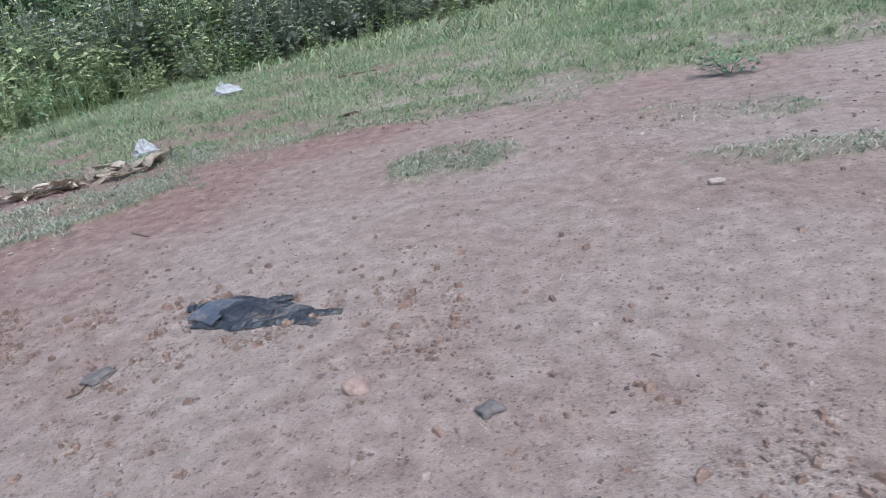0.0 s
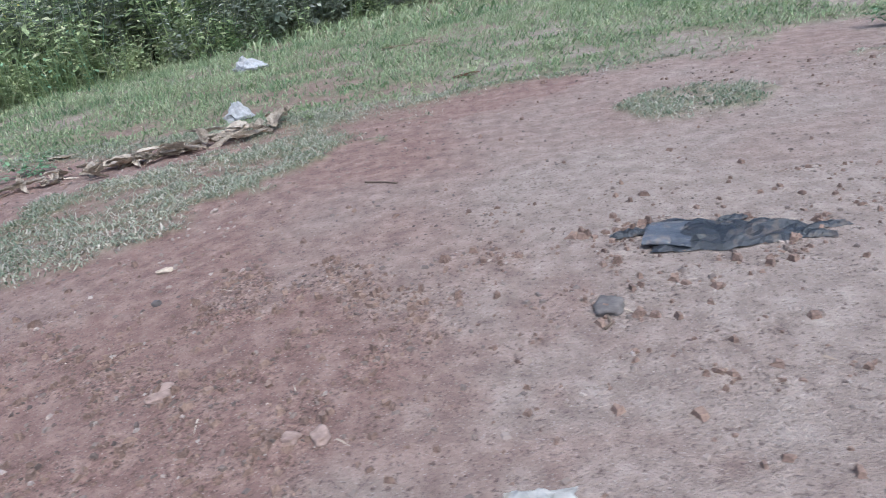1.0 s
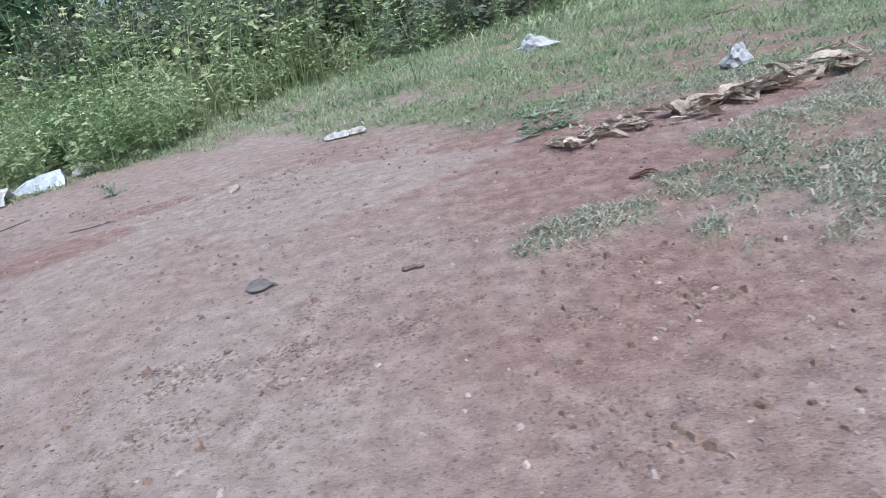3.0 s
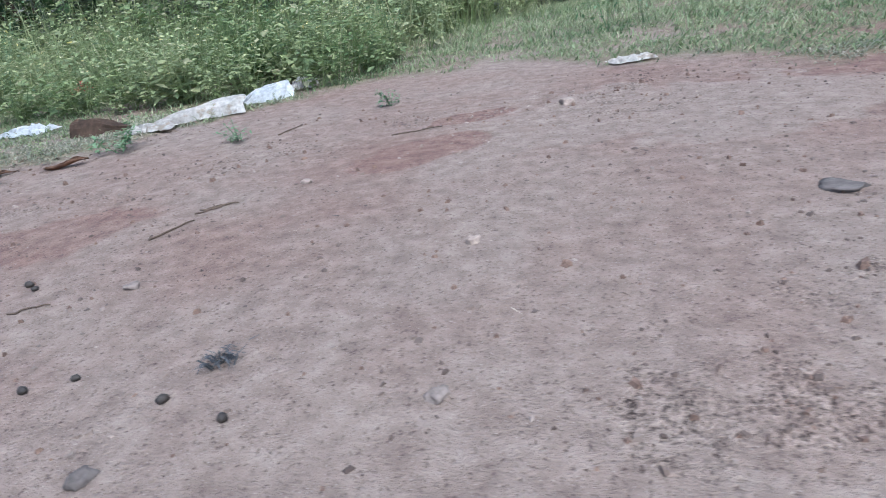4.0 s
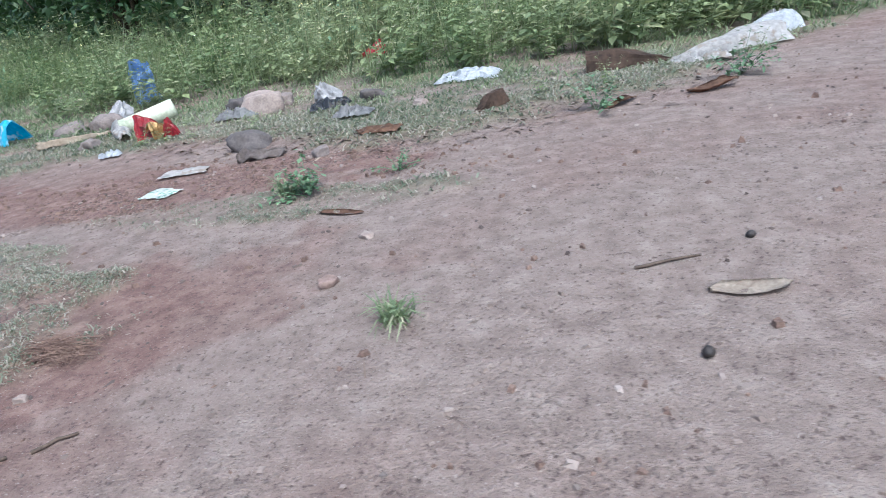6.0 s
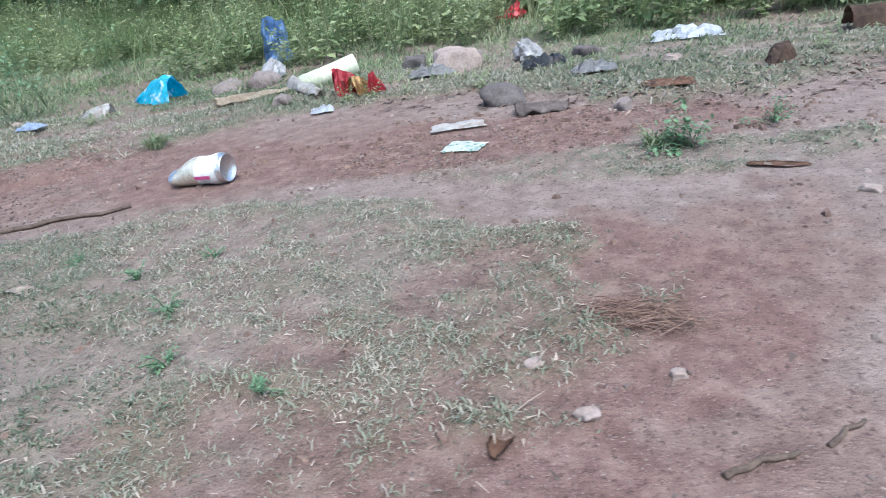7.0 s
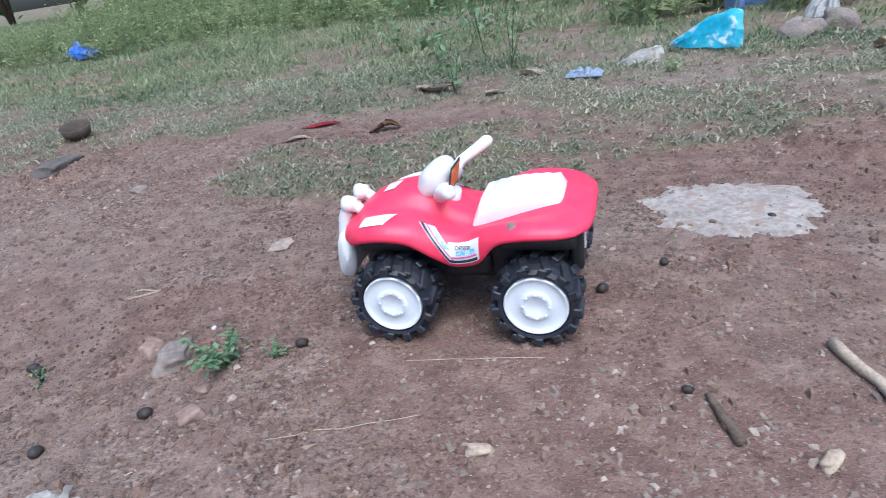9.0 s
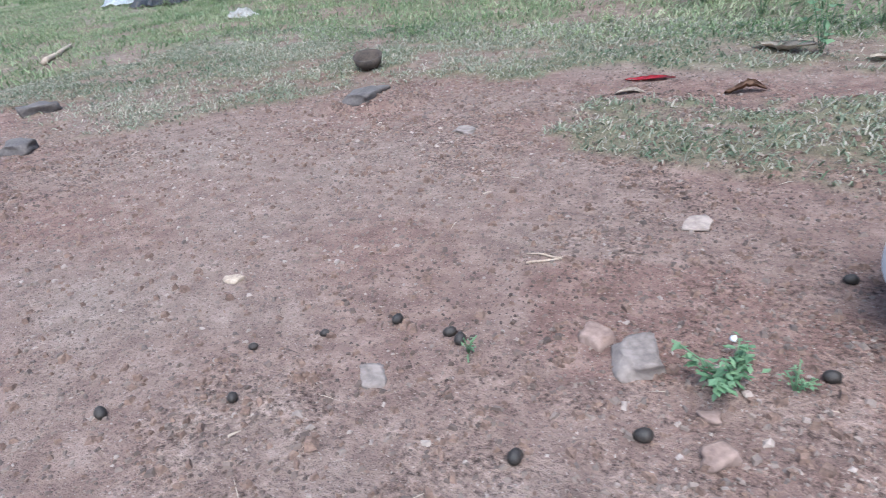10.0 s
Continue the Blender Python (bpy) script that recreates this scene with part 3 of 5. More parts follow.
def through_points(xs, ys, x):
    """A rounded curve through the given points, at x (xs rise)."""
    i = max(0, min(len(xs) - 2, sum(1 for v in xs[1:-1] if x >= v)))
    h = xs[i + 1] - xs[i]
    f = max(0.0, min(1.0, (x - xs[i]) / h))

    def slope(k):
        return (ys[min(k + 1, len(xs) - 1)] - ys[max(k - 1, 0)]) / (xs[min(k + 1, len(xs) - 1)] - xs[max(k - 1, 0)])

    a, b = slope(i) * h, slope(i + 1) * h
    return (2 * f ** 3 - 3 * f * f + 1) * ys[i] + (f ** 3 - 2 * f * f + f) * a + (3 * f * f - 2 * f ** 3) * ys[i + 1] + (f ** 3 - f * f) * b


STATION = [-0.114, -0.106, -0.088, -0.060, -0.036, -0.018, -0.004, 0.010, 0.028, 0.048, 0.072, 0.098, 0.114, 0.122]
HALF = [0.060, 0.072, 0.080, 0.082, 0.077, 0.070, 0.067, 0.067, 0.070, 0.076, 0.080, 0.074, 0.062, 0.050]
LOWER = [0.104, 0.104, 0.105, 0.105, 0.098, 0.078, 0.0725, 0.0725, 0.083, 0.099, 0.105, 0.101, 0.094, 0.092]
RIDGE = [0.111, 0.114, 0.117, 0.118, 0.114, 0.107, 0.101, 0.101, 0.107, 0.117, 0.121, 0.116, 0.109, 0.104]
SPINE = [0.116, 0.120, 0.120, 0.115, 0.110, 0.107, 0.107, 0.113, 0.125, 0.134, 0.133, 0.126, 0.117, 0.110]
INNER = [0.115, 0.118, 0.116, 0.111, 0.106, 0.102, 0.100, 0.104, 0.113, 0.121, 0.122, 0.117, 0.111, 0.106]


def body_point(X, a, off=0.0):
    """A point of the shell: a runs from -1 (one lower edge) over the spine to 1; the fender's ridge lies at 0.6."""
    w, low, ridge, spine, inner = (through_points(STATION, t, X) for t in (HALF, LOWER, RIDGE, SPINE, INNER))
    steps = [0.0, 0.20, 0.40, 0.52, 0.62, 0.74, 0.88, 1.0]
    ys = [0.0, 0.30 * w, 0.50 * w, 0.68 * w, 0.84 * w, 0.955 * w, w, 0.985 * w]
    zs = [spine, spine - 0.12 * (spine - inner), inner, 0.45 * inner + 0.55 * ridge, ridge - 0.0005, ridge - 0.32 * (ridge - low), low + 0.26 * (ridge - low), low]

    def at(b):
        return through_points(steps, ys, b), through_points(steps, zs, b)

    b = abs(a)
    (y, z), (y0, z0), (y1, z1) = at(b), at(max(0.0, b - 0.02)), at(min(1.0, b + 0.02))
    d = max(1e-6, math.hypot(y1 - y0, z1 - z0))
    return Vector((X, math.copysign(y - off * (z1 - z0) / d, a), z + off * (y1 - y0) / d))


# the shell, its ends rounded in towards a middle line
SLICES = [(-0.114, 1 - k / 7) for k in range(7)] + [(-0.114 + 0.236 * k / 66, 0.0) for k in range(1, 66)] + [(0.122, k / 7) for k in range(8)]


def shell_point(u, v):
    X, shut = SLICES[round(u * (len(SLICES) - 1))]
    p = body_point(X, v * 2 - 1)
    if X in (-0.114, 0.122):
        mid, out = 0.55 * body_point(X, 1.0).z + 0.45 * body_point(X, 0.0).z, 0.009 * math.sin(shut * math.pi / 2)
        keep = math.cos(shut * math.pi / 2) ** 0.8 if shut < 1 else 0.0
        p = Vector((X + math.copysign(out, X), p.y * keep, mid + (p.z - mid) * keep))
    return p


bm = grid_bm(len(SLICES), 57, shell_point)
bmesh.ops.remove_doubles(bm, verts=bm.verts, dist=1e-5)
bmesh.ops.recalc_face_normals(bm, faces=bm.faces)
shell = part("body", bm, RED, toy)
sol = shell.modifiers.new("thickness", "SOLIDIFY")
sol.thickness, sol.offset = 0.003, -1
# black underbody, wheel wells and tail panel
part("chassis", box_bm(0.212, 0.088, 0.048, 0.008, (0.003, 0, 0.072)), BLACKP, toy)
part("floor_pan", box_bm(0.05, 0.105, 0.022, 0.006, (0, 0, 0.066)), BLACKP, toy)
part("tail_panel", box_bm(0.012, 0.104, 0.044, 0.004, (-0.106, 0, 0.082)), BLACKP, toy)
part("mudguard", box_bm(0.07, 0.13, 0.014, 0.005, (-0.072, 0, 0.094)), BLACKP, toy)
part("mudguard", box_bm(0.07, 0.12, 0.014, 0.005, (0.072, 0, 0.092)), BLACKP, toy)
for X in (-0.07, 0.07):
    part("axle", tube_bm([(X, -0.06, 0.0425), (X, 0.06, 0.0425)], 0.006, 10), BLACKP, toy)

# seat with cross ribs
def seat_point(u, v):
    X = -0.004 - 0.094 * u
    rib = 0.0004 * math.cos(u * 2 * math.pi * 8)
    base, high = 0.100 + 0.008 * u, 0.120 + 0.005 * math.sin(math.pi * min(1, u * 1.1)) + 0.013 * u
    edge = min(1.0, min(u, 1 - u) * 9 + 0.03) ** 0.5
    an = (v * 2 - 1) * math.pi / 2
    y = (0.036 - 0.006 * u) * math.copysign(abs(math.sin(an)) ** 0.5, an)
    return (X, y, base - 0.012 + (high + rib - base + 0.012) * edge * max(0.0, math.cos(an)) ** 0.4)


part("seat", grid_bm(65, 25, seat_point), WHITE, toy, "ribbed white plastic seat")

# handlebar: cowl, neck, two grips
bar = part("handlebar", join_bm(tube_bm([(0.022, 0, 0.128), (0.014, 0, 0.146)], [0.015, 0.011], 14), tube_bm([(0.016, -0.034, 0.150), (0.018, 0, 0.152), (0.016, 0.034, 0.150)], 0.007, 10)), WHITE, toy)


def cowl_point(u, v):
    an = u * 2 * math.pi
    r = math.sin(math.pi * (0.04 + 0.92 * v)) ** 0.45
    c, s = math.cos(an), math.sin(an)
    y = 0.027 * r * math.copysign(abs(c) ** 0.6, c)
    w = 0.017 * r * math.copysign(abs(s) ** 0.6, s)
    d = -0.013 + 0.034 * v - 0.3 * w
    return (0.024 + d, y, 0.158 + w - 0.12 * d)


bar.matrix_basis = pose(0.006, 0, -0.018)
part("cowl", grid_bm(36, 17, cowl_point, closed=True), WHITE, bar)
for s in (-1, 1):
    k = 1.0 if s < 0 else 0.55
    part("grip", tube_bm([(0.018, s * 0.026, 0.151), (0.014, s * (0.026 + 0.02 * k), 0.151 + 0.006 * k), (0.014 - 0.015 * k, s * (0.026 + 0.038 * k), 0.151 + 0.013 * k), (0.014 - 0.025 * k, s * (0.026 + 0.048 * k), 0.151 + 0.018 * k), (0.014 - 0.028 * k, s * (0.026 + 0.051 * k), 0.151 + 0.019 * k)],
                         [0.0065, 0.0058, 0.0062, 0.007, 0.004], 12), WHITE, bar)
# dial sticker on the cowl's back: black frame, orange flames
DIAL = surface("dial_print", (0.55, 0.05, 0.02), (0.8, 0.28, 0.03), 160, rough=0.35, bump=0, spots=(0.12, 0.01, 0.01))
PRINTBLACK = surface("print_black", (0.012, 0.012, 0.03), (0.02, 0.02, 0.05), 60, rough=0.4, bump=0)
bm = box_bm(0.0012, 0.036, 0.027, 0.0005)
dial = part("dial_sticker", bm, PRINTBLACK, bar, "black and flame-orange dial sticker")
dial.matrix_basis = pose(0.0095, 0, 0.1585, ry=-14)
flame = part("flame_print", box_bm(0.0008, 0.030, 0.021, 0.0003), DIAL, dial)
flame.matrix_basis = pose(-0.0009, 0, 0)

# white stickers: headlights on the fenders, the crest on the bonnet, side bolts
def patch_bm(X0, X1, a0, a1, cut=0.0, off=0.0012):
    return grid_bm(11, 7, lambda u, v: body_point(X0 + (X1 - X0) * (u + cut * v * (1 - u)), a0 + (a1 - a0) * v, off))


part("crest_sticker", patch_bm(0.074, 0.090, -0.09, 0.09, 0.2), WHITE, toy)
for s in (-1, 1):
    part("headlight_sticker", patch_bm(0.062, 0.098, s * 0.50, s * 0.66, 0.25), WHITE, toy)
    b = part("side_bolt", turned_bm([(0.0, 0.0012), (0.0035, 0.0012), (0.0042, 0.0)], 14), STONE, toy)
    q = body_point(-0.052, s * 0.66)
    b.matrix_basis = Matrix.Translation(q) @ pose(0, 0, 0, rx=-40 if s < 0 else 40, rz=180 if s < 0 else 0)
# the L-shaped side stickers: white ground, dark lines, lettering
PRINTBLUE = surface("print_blue", (0.10, 0.35, 0.70), (0.25, 0.55, 0.8), 150, rough=0.4, bump=0, spots=(0.7, 0.75, 0.8))
PRINTPINK = surface("print_pink", (0.5, 0.05, 0.20), (0.65, 0.12, 0.3), 150, rough=0.4, bump=0)
for s in (-1, 1):
    def limb(w0, w1, off, t0=0.0, t1=1.0):
        """The slanting limb, between two depths of its width."""
        return grid_bm(13, 4, lambda u, v: body_point(0.040 - 0.028 * (t0 + (t1 - t0) * u) - 0.014 * (w0 + (w1 - w0) * v), s * (0.56 + 0.34 * (t0 + (t1 - t0) * u)), off))

    def foot(w0, w1, off, t0=0.0, t1=1.0):
        return grid_bm(9, 5, lambda u, v: body_point(0.012 - 0.031 * (t0 + (t1 - t0) * u), s * (0.69 + 0.23 * (w0 + (w1 - w0) * v)), off))

    st = part("side_sticker", join_bm(limb(0, 1, 0.0012), foot(0, 1, 0.0013)), WHITE, toy, "white sticker with dark stripes and small lettering")
    part("stripe", join_bm(limb(0.08, 0.28, 0.0017), foot(0.78, 0.92, 0.0018, 0.04, 0.94)), PRINTBLACK, st)
    part("stripe", join_bm(limb(0.42, 0.54, 0.0017), foot(0.62, 0.70, 0.0018, 0.10, 0.92)), PRINTPINK, st)
    part("picture", limb(0.6, 0.92, 0.0017, 0.25, 0.6), PRINTBLUE, st)
    part("badge", foot(0.36, 0.56, 0.0018, 0.25, 0.85), PRINTBLUE, st)
    cu = bpy.data.curves.new("lettering", "FONT")
    cu.body, cu.size, cu.extrude, cu.align_x = "DESERT", 0.0054, 0.0001, "CENTER"
    tx = new("lettering", cu)
    c, e = body_point(-0.0045, s * 0.70, 0.0034), body_point(-0.0045, s * 0.765, 0.0034)
    upv = (c - e).normalized()
    alongv = Vector((-1, 0, 0)) if s > 0 else Vector((1, 0, 0))
    out = alongv.cross(upv).normalized()
    tx.matrix_basis = Matrix(((alongv.x, upv.x, out.x, e.x), (alongv.y, upv.y, out.y, e.y), (alongv.z, upv.z, out.z, e.z), (0, 0, 0, 1)))
    dg = bpy.context.evaluated_depsgraph_get()
    flat = bpy.data.meshes.new_from_object(tx.evaluated_get(dg))
    flat.materials.clear()
    flat.materials.append(PRINTBLACK)
    place = tx.matrix_basis.copy()
    bpy.data.objects.remove(tx)
    word = new("lettering", flat)
    word.parent, word.matrix_basis = st, place
# tail plate: white with bars
plate = part("tail_plate", box_bm(0.0015, 0.034, 0.020, 0.0005), WHITE, toy, "small white sticker with unreadable print")
plate.matrix_basis = pose(-0.1128, 0.026, 0.089)
for k in range(3):
    bar_ = part("print_bar", box_bm(0.0008, 0.026 - 0.004 * k, 0.0028), PRINTPINK if k == 1 else PRINTBLACK, plate)
    bar_.matrix_basis = pose(-0.0009, 0, 0.006 - 0.0055 * k)

# bull bar: two bent tubes, a top bar, twin lamps and a broad skid plate
bull = part("bull_bar", join_bm(*[tube_bm([(0.108, s * 0.017, 0.106), (0.120, s * 0.017, 0.117), (0.131, s * 0.017, 0.117), (0.136, s * 0.017, 0.106), (0.139, s * 0.019, 0.086), (0.142, s * 0.020, 0.066)],
                                          [0.0055, 0.006, 0.0065, 0.007, 0.0075, 0.008], 12) for s in (-1, 1)],
                                tube_bm([(0.133, -0.020, 0.108), (0.136, 0, 0.109), (0.133, 0.020, 0.108)], 0.006, 12)), WHITE, toy, "white plastic bull bar")


def skid_point(u, v):
    """A rounded plate, swept back at its ends."""
    an, y = u * 2 * math.pi, v * 2 - 1
    r = max(1e-4, 1 - abs(y) ** 6) ** 0.4
    c, s = math.cos(an), math.sin(an)
    z = 0.068 + 0.026 * r * math.copysign(abs(s) ** 0.7, s)
    x = 0.140 + 0.012 * r * math.copysign(abs(c) ** 0.7, c) - 0.010 * y * y - 0.12 * (z - 0.067)
    return (x, y * 0.046, z)


part("skid_plate", grid_bm(28, 21, skid_point, closed=True), WHITE, bull)
for s in (-1, 1):
    lamp = part("spot_lamp", turned_bm([(0.0, -0.009), (0.007, -0.008), (0.0095, 0.002), (0.0085, 0.006), (0.0, 0.007)], 18), WHITE, bull)
    lamp.matrix_basis = pose(0.128, s * 0.017, 0.120, rz=-90)
    lens = part("lens", turned_bm([(0.0, 0.0085), (0.005, 0.0078), (0.0065, 0.005)], 14), RED, lamp, "red lamp front")


def tyre_bm(r=0.0425, half=0.023):
    prof = [(0.0335, -half + 0.004), (0.0350, -half + 0.001), (0.038, -half + 0.002), (r - 0.002, -half + 0.006), (r, -half * 0.4), (r, half * 0.4), (r - 0.002, half - 0.006), (0.038, half - 0.002), (0.0350, half - 0.003), (0.0338, half - 0.010)]
    prof = [(a - 0.0035, b) for a, b in prof]
    bms = [turned_bm(prof, 40)]
    for k in range(13):
        for s in (-1, 1):
            b = box_bm(0.0078, half * 0.95, 0.0055, 0.0012, segments=1)
            a = 2 * math.pi * (k + (0.5 if s > 0 else 0)) / 13
            bmesh.ops.transform(b, verts=b.verts, matrix=Matrix.Rotation(a, 4, "Y") @ pose(0, s * half * 0.47, r - 0.0025, rz=s * 16))
            bms.append(b)
            c = box_bm(0.0085, 0.004, 0.008, 0.0012, segments=1)
            bmesh.ops.transform(c, verts=c.verts, matrix=Matrix.Rotation(a, 4, "Y") @ pose(0.001, s * (half - 0.0015), r - 0.0052))
            bms.append(c)
    return join_bm(*bms)


RIM = [(0.0297, -0.006), (0.0299, -0.0002), (0.0292, 0.0008), (0.0280, 0.0006), (0.0270, -0.0006), (0.0235, -0.0012), (0.0165, -0.0013), (0.0152, -0.0006), (0.0142, 0.0002), (0.0105, 0.0004), (0.0097, -0.0002), (0.0, -0.0002)]
for X in (-0.07, 0.07):
    for s in (-1, 1):
        place = pose(X, s * 0.068, 0.0425, ry=20 * s + 300 * X, rz=0 if s > 0 else 180)
        wh = part("wheel", turned_bm([(0.0, 0.004), (0.012, 0.004), (0.014, 0.0), (0.014, -0.012), (0.0, -0.012)], 20), BLACKP, toy)
        wh.matrix_basis = place
        ty = part("tyre", tyre_bm(), BLACK, wh, "knobbly black tyre", smooth=False)
        rim_bms = [turned_bm(RIM, 40)]
        for k in range(8):
            n = turned_bm([(0.0, 0.0009), (0.0012, 0.0007), (0.0016, 0.0)], 8)
            bmesh.ops.translate(n, verts=n.verts, vec=(0.0122 * math.cos(k * math.pi / 4), 0.0009, 0.0122 * math.sin(k * math.pi / 4)))
            rim_bms.append(n)
        rim = part("rim", join_bm(*rim_bms), RIMWHITE, wh, "white plastic wheel hub")
        rim.matrix_basis = pose(0, 0.020, 0)

# ---- litter, stones and plants ----


def crumple_bm(length, width, lift, seed, n=15, m=9, shape=None, fold=9.0):
    """A creased sheet lying on the ground, rising in folds away from its edges; shape(u) gives its width along its length."""
    def f(u, v):
        w = (shape(u) if shape else 1.0) * width
        p = Vector((u * fold * 0.45 + seed, v * fold * 0.3, seed * 1.7))
        h = 0.9 * abs(noise.noise(p)) + 0.45 * abs(noise.noise(p * 2.3)) + 0.2 * abs(noise.noise(p * 5.1))
        dome = (math.sin(math.pi * u) * math.sin(math.pi * v)) ** 0.3 if 0 < u < 1 and 0 < v < 1 else 0.0
        jag = 0.10 * noise.noise(Vector((u * 9, seed, 0))) + 0.06 * noise.noise(Vector((u * 23, seed, 3)))
        end = 0.10 * noise.noise(Vector((v * 9, seed, 8)))
        return ((u - 0.5) * length * (1 + end) + 0.10 * width * noise.noise(p * 1.3), (v - 0.5) * w * (1 + 2 * jag) + 0.15 * width * noise.noise(p + Vector((3, 1, 2))), 0.002 + lift * (0.25 * abs(noise.noise(p * 1.9)) + (0.1 + 1.25 * h) * dome))
    bm = grid_bm(n, m, f)
    bmesh.ops.solidify(bm, geom=bm.faces[:], thickness=0.0012)
    return bm


def lump_bm(sx, sy, sz, seed):
    """A crumpled bag or packet: sharp ridges and hollows over a leaning lump."""
    bm = bmesh.new()
    bmesh.ops.create_icosphere(bm, subdivisions=3, radius=1.0)
    for v in bm.verts:
        d = v.co.copy()
        q = d * 1.6 + Vector((seed, seed * 0.7, 0))
        k = 0.75 + 0.6 * abs(noise.noise(q * 0.8)) + 0.28 * abs(noise.noise(q * 1.7)) - 0.24 * abs(noise.noise(q * 3.1)) - 0.16 * abs(noise.noise(q * 6.7)) - 0.08 * abs(noise.noise(q * 13.0))
        tip = 1.0 - 0.6 * max(0.0, d.z)
        v.co = (d.x * k * tip * sx * 0.5 + 0.25 * sx * max(0.0, d.z) * math.sin(seed), d.y * k * tip * sy * 0.5, max(-0.25, d.z) * k * sz * 0.62 + 0.2 * sz)
    return bm


def lump(name, label, cat, x, y, sx, sy, sz, turn, mat, seed):
    ob = part(name, lump_bm(sx, sy, sz, seed), mat, smooth=False)
    ob.matrix_basis = pose(x, y, lie(x, y) + 0.002, rz=turn)
    return tagged(ob, label, cat)


def tent_bm(length, width, high, seed, fray=0.12):
    """A stiff creased sheet propped up along its ridge, rising from a point to an open end."""
    def f(u, v):
        q = Vector((u * 3.1 + seed, v * 2.7, seed * 0.6))
        r = math.sin(math.pi * v) ** 0.6
        k = 0.25 + 0.75 * u ** 0.7
        return ((u - 0.5) * length * (1 + fray * noise.noise(q * 2.2)), (v - 0.5) * width * k * (1 + 0.3 * noise.noise(q * 1.7)) + 0.15 * width * noise.noise(q),
                0.002 + high * r * (0.15 + 0.85 * math.sin(1.9 * u)) * (1 + 0.2 * noise.noise(q * 1.6)) + 0.1 * high * abs(noise.noise(q * 4.0)))
    bm = grid_bm(11, 9, f)
    bmesh.ops.solidify(bm, geom=bm.faces[:], thickness=0.0012)
    return bm


def tent(name, label, cat, x, y, length, width, high, turn, mat, seed):
    ob = part(name, tent_bm(length, width, high, seed), mat, smooth=False)
    ob.matrix_basis = pose(x, y, lie(x, y) + 0.001, rz=turn)
    return tagged(ob, label, cat)


def hanging(name, label, cat, x, y, width, high, turn, mat, seed):
    """A limp film caught upright in the weeds."""
    def f(u, v):
        q = Vector((u * 3 + seed, v * 3, seed))
        return ((u - 0.5) * width * (1.05 - 0.35 * v + 0.35 * noise.noise(q)), 0.035 * noise.noise(q * 1.6) + 0.02 * math.sin(u * 9 + seed), v * high * (1 + 0.12 * noise.noise(Vector((u * 2 + seed, 0, seed)))))
    bm = grid_bm(14, 16, f)
    bmesh.ops.solidify(bm, geom=bm.faces[:], thickness=0.001)
    ob = part(name, bm, mat, smooth=False)
    ob.matrix_basis = pose(x, y, lie(x, y) - 0.002, rz=turn)
    return tagged(ob, label, cat)


def board(name, label, cat, x, y, length, width, arch, turn, mat, seed, tilt=0.0):
    """A bent piece of card or bark, arching off the ground, with frayed ends."""
    def f(u, v):
        fray = 0.10 * noise.noise(Vector((v * 8, seed, 1))) + 0.05 * noise.noise(Vector((v * 23, seed, 1)))
        w = width * (1 + 0.25 * noise.noise(Vector((u * 5, seed, 2))) - 0.35 * u)
        return ((u - 0.5) * length * (1 + fray), (v - 0.5) * w, 0.004 + arch * math.sin(math.pi * v) ** 0.8 * (1 - 0.55 * u) + 0.01 * noise.noise(Vector((u * 5, v * 5, seed))))
    bm = grid_bm(22, 14, f)
    bmesh.ops.solidify(bm, geom=bm.faces[:], thickness=0.003)
    ob = part(name, bm, mat)
    ob.matrix_basis = pose(x, y, lie(x, y) + 0.001, ry=tilt, rz=turn)
    return tagged(ob, label, cat)


def sheet(name, label, cat, x, y, length, width, lift, turn, mat, seed, shape=None, group="", tilt=0.0):
    ob = part(name, crumple_bm(length, width, lift, seed, shape=shape), mat, None, smooth=False)
    ob.matrix_basis = pose(x, y, lie(x, y) + 0.002, ry=tilt, rz=turn)
    return tagged(ob, label, cat, group)


def rock_bm(sx, sy, sz, seed, sub=3):
    bm = bmesh.new()
    bmesh.ops.create_icosphere(bm, subdivisions=sub, radius=1.0)
    for v in bm.verts:
        d = v.co.copy()
        k = 1 + 0.5 * noise.noise(d * 1.1 + Vector((seed, 0, 0))) + 0.12 * noise.noise(d * 2.8 + Vector((seed, 5, 0)))
        d = Vector([max(-0.82, min(0.82 - 0.25 * abs(math.sin(seed)), c)) for c in d]) * k
        v.co = (d.x * sx * 0.65, d.y * sy * 0.65, d.z * sz * 0.65)
    return bm


def rock(name, label, x, y, sx, sy, sz, mat, seed, turn=0.0, group="", sink=0.3, cat="stone"):
    ob = part(name, rock_bm(sx, sy, sz, seed), mat)
    ob.matrix_basis = pose(x, y, lie(x, y) + sz * (0.5 - sink), rz=turn)
    return tagged(ob, label, cat, group)


def twig(name, label, p, q, r, mat, bend=0.02, seed=1, cat="twig"):
    (x0, y0), (x1, y1) = p, q
    pts = []
    for k in range(7):
        u = k / 6
        x = x0 + (x1 - x0) * u + bend * noise.noise(Vector((u * 3, seed, 0)))
        y = y0 + (y1 - y0) * u + bend * noise.noise(Vector((u * 3, seed, 7)))
        pts.append((x, y, lie(x, y) + r * 0.8 + 0.003 * u * (1 - u)))
    o = Vector(pts[0])
    ob = part(name, tube_bm([Vector(a) - o for a in pts], [r * (1.1 - 0.4 * k / 6) * (1 + 0.2 * noise.noise(Vector((k, seed, 3)))) for k in range(7)], 7), mat)
    ob.matrix_basis = Matrix.Translation(o)
    return tagged(ob, label, cat)


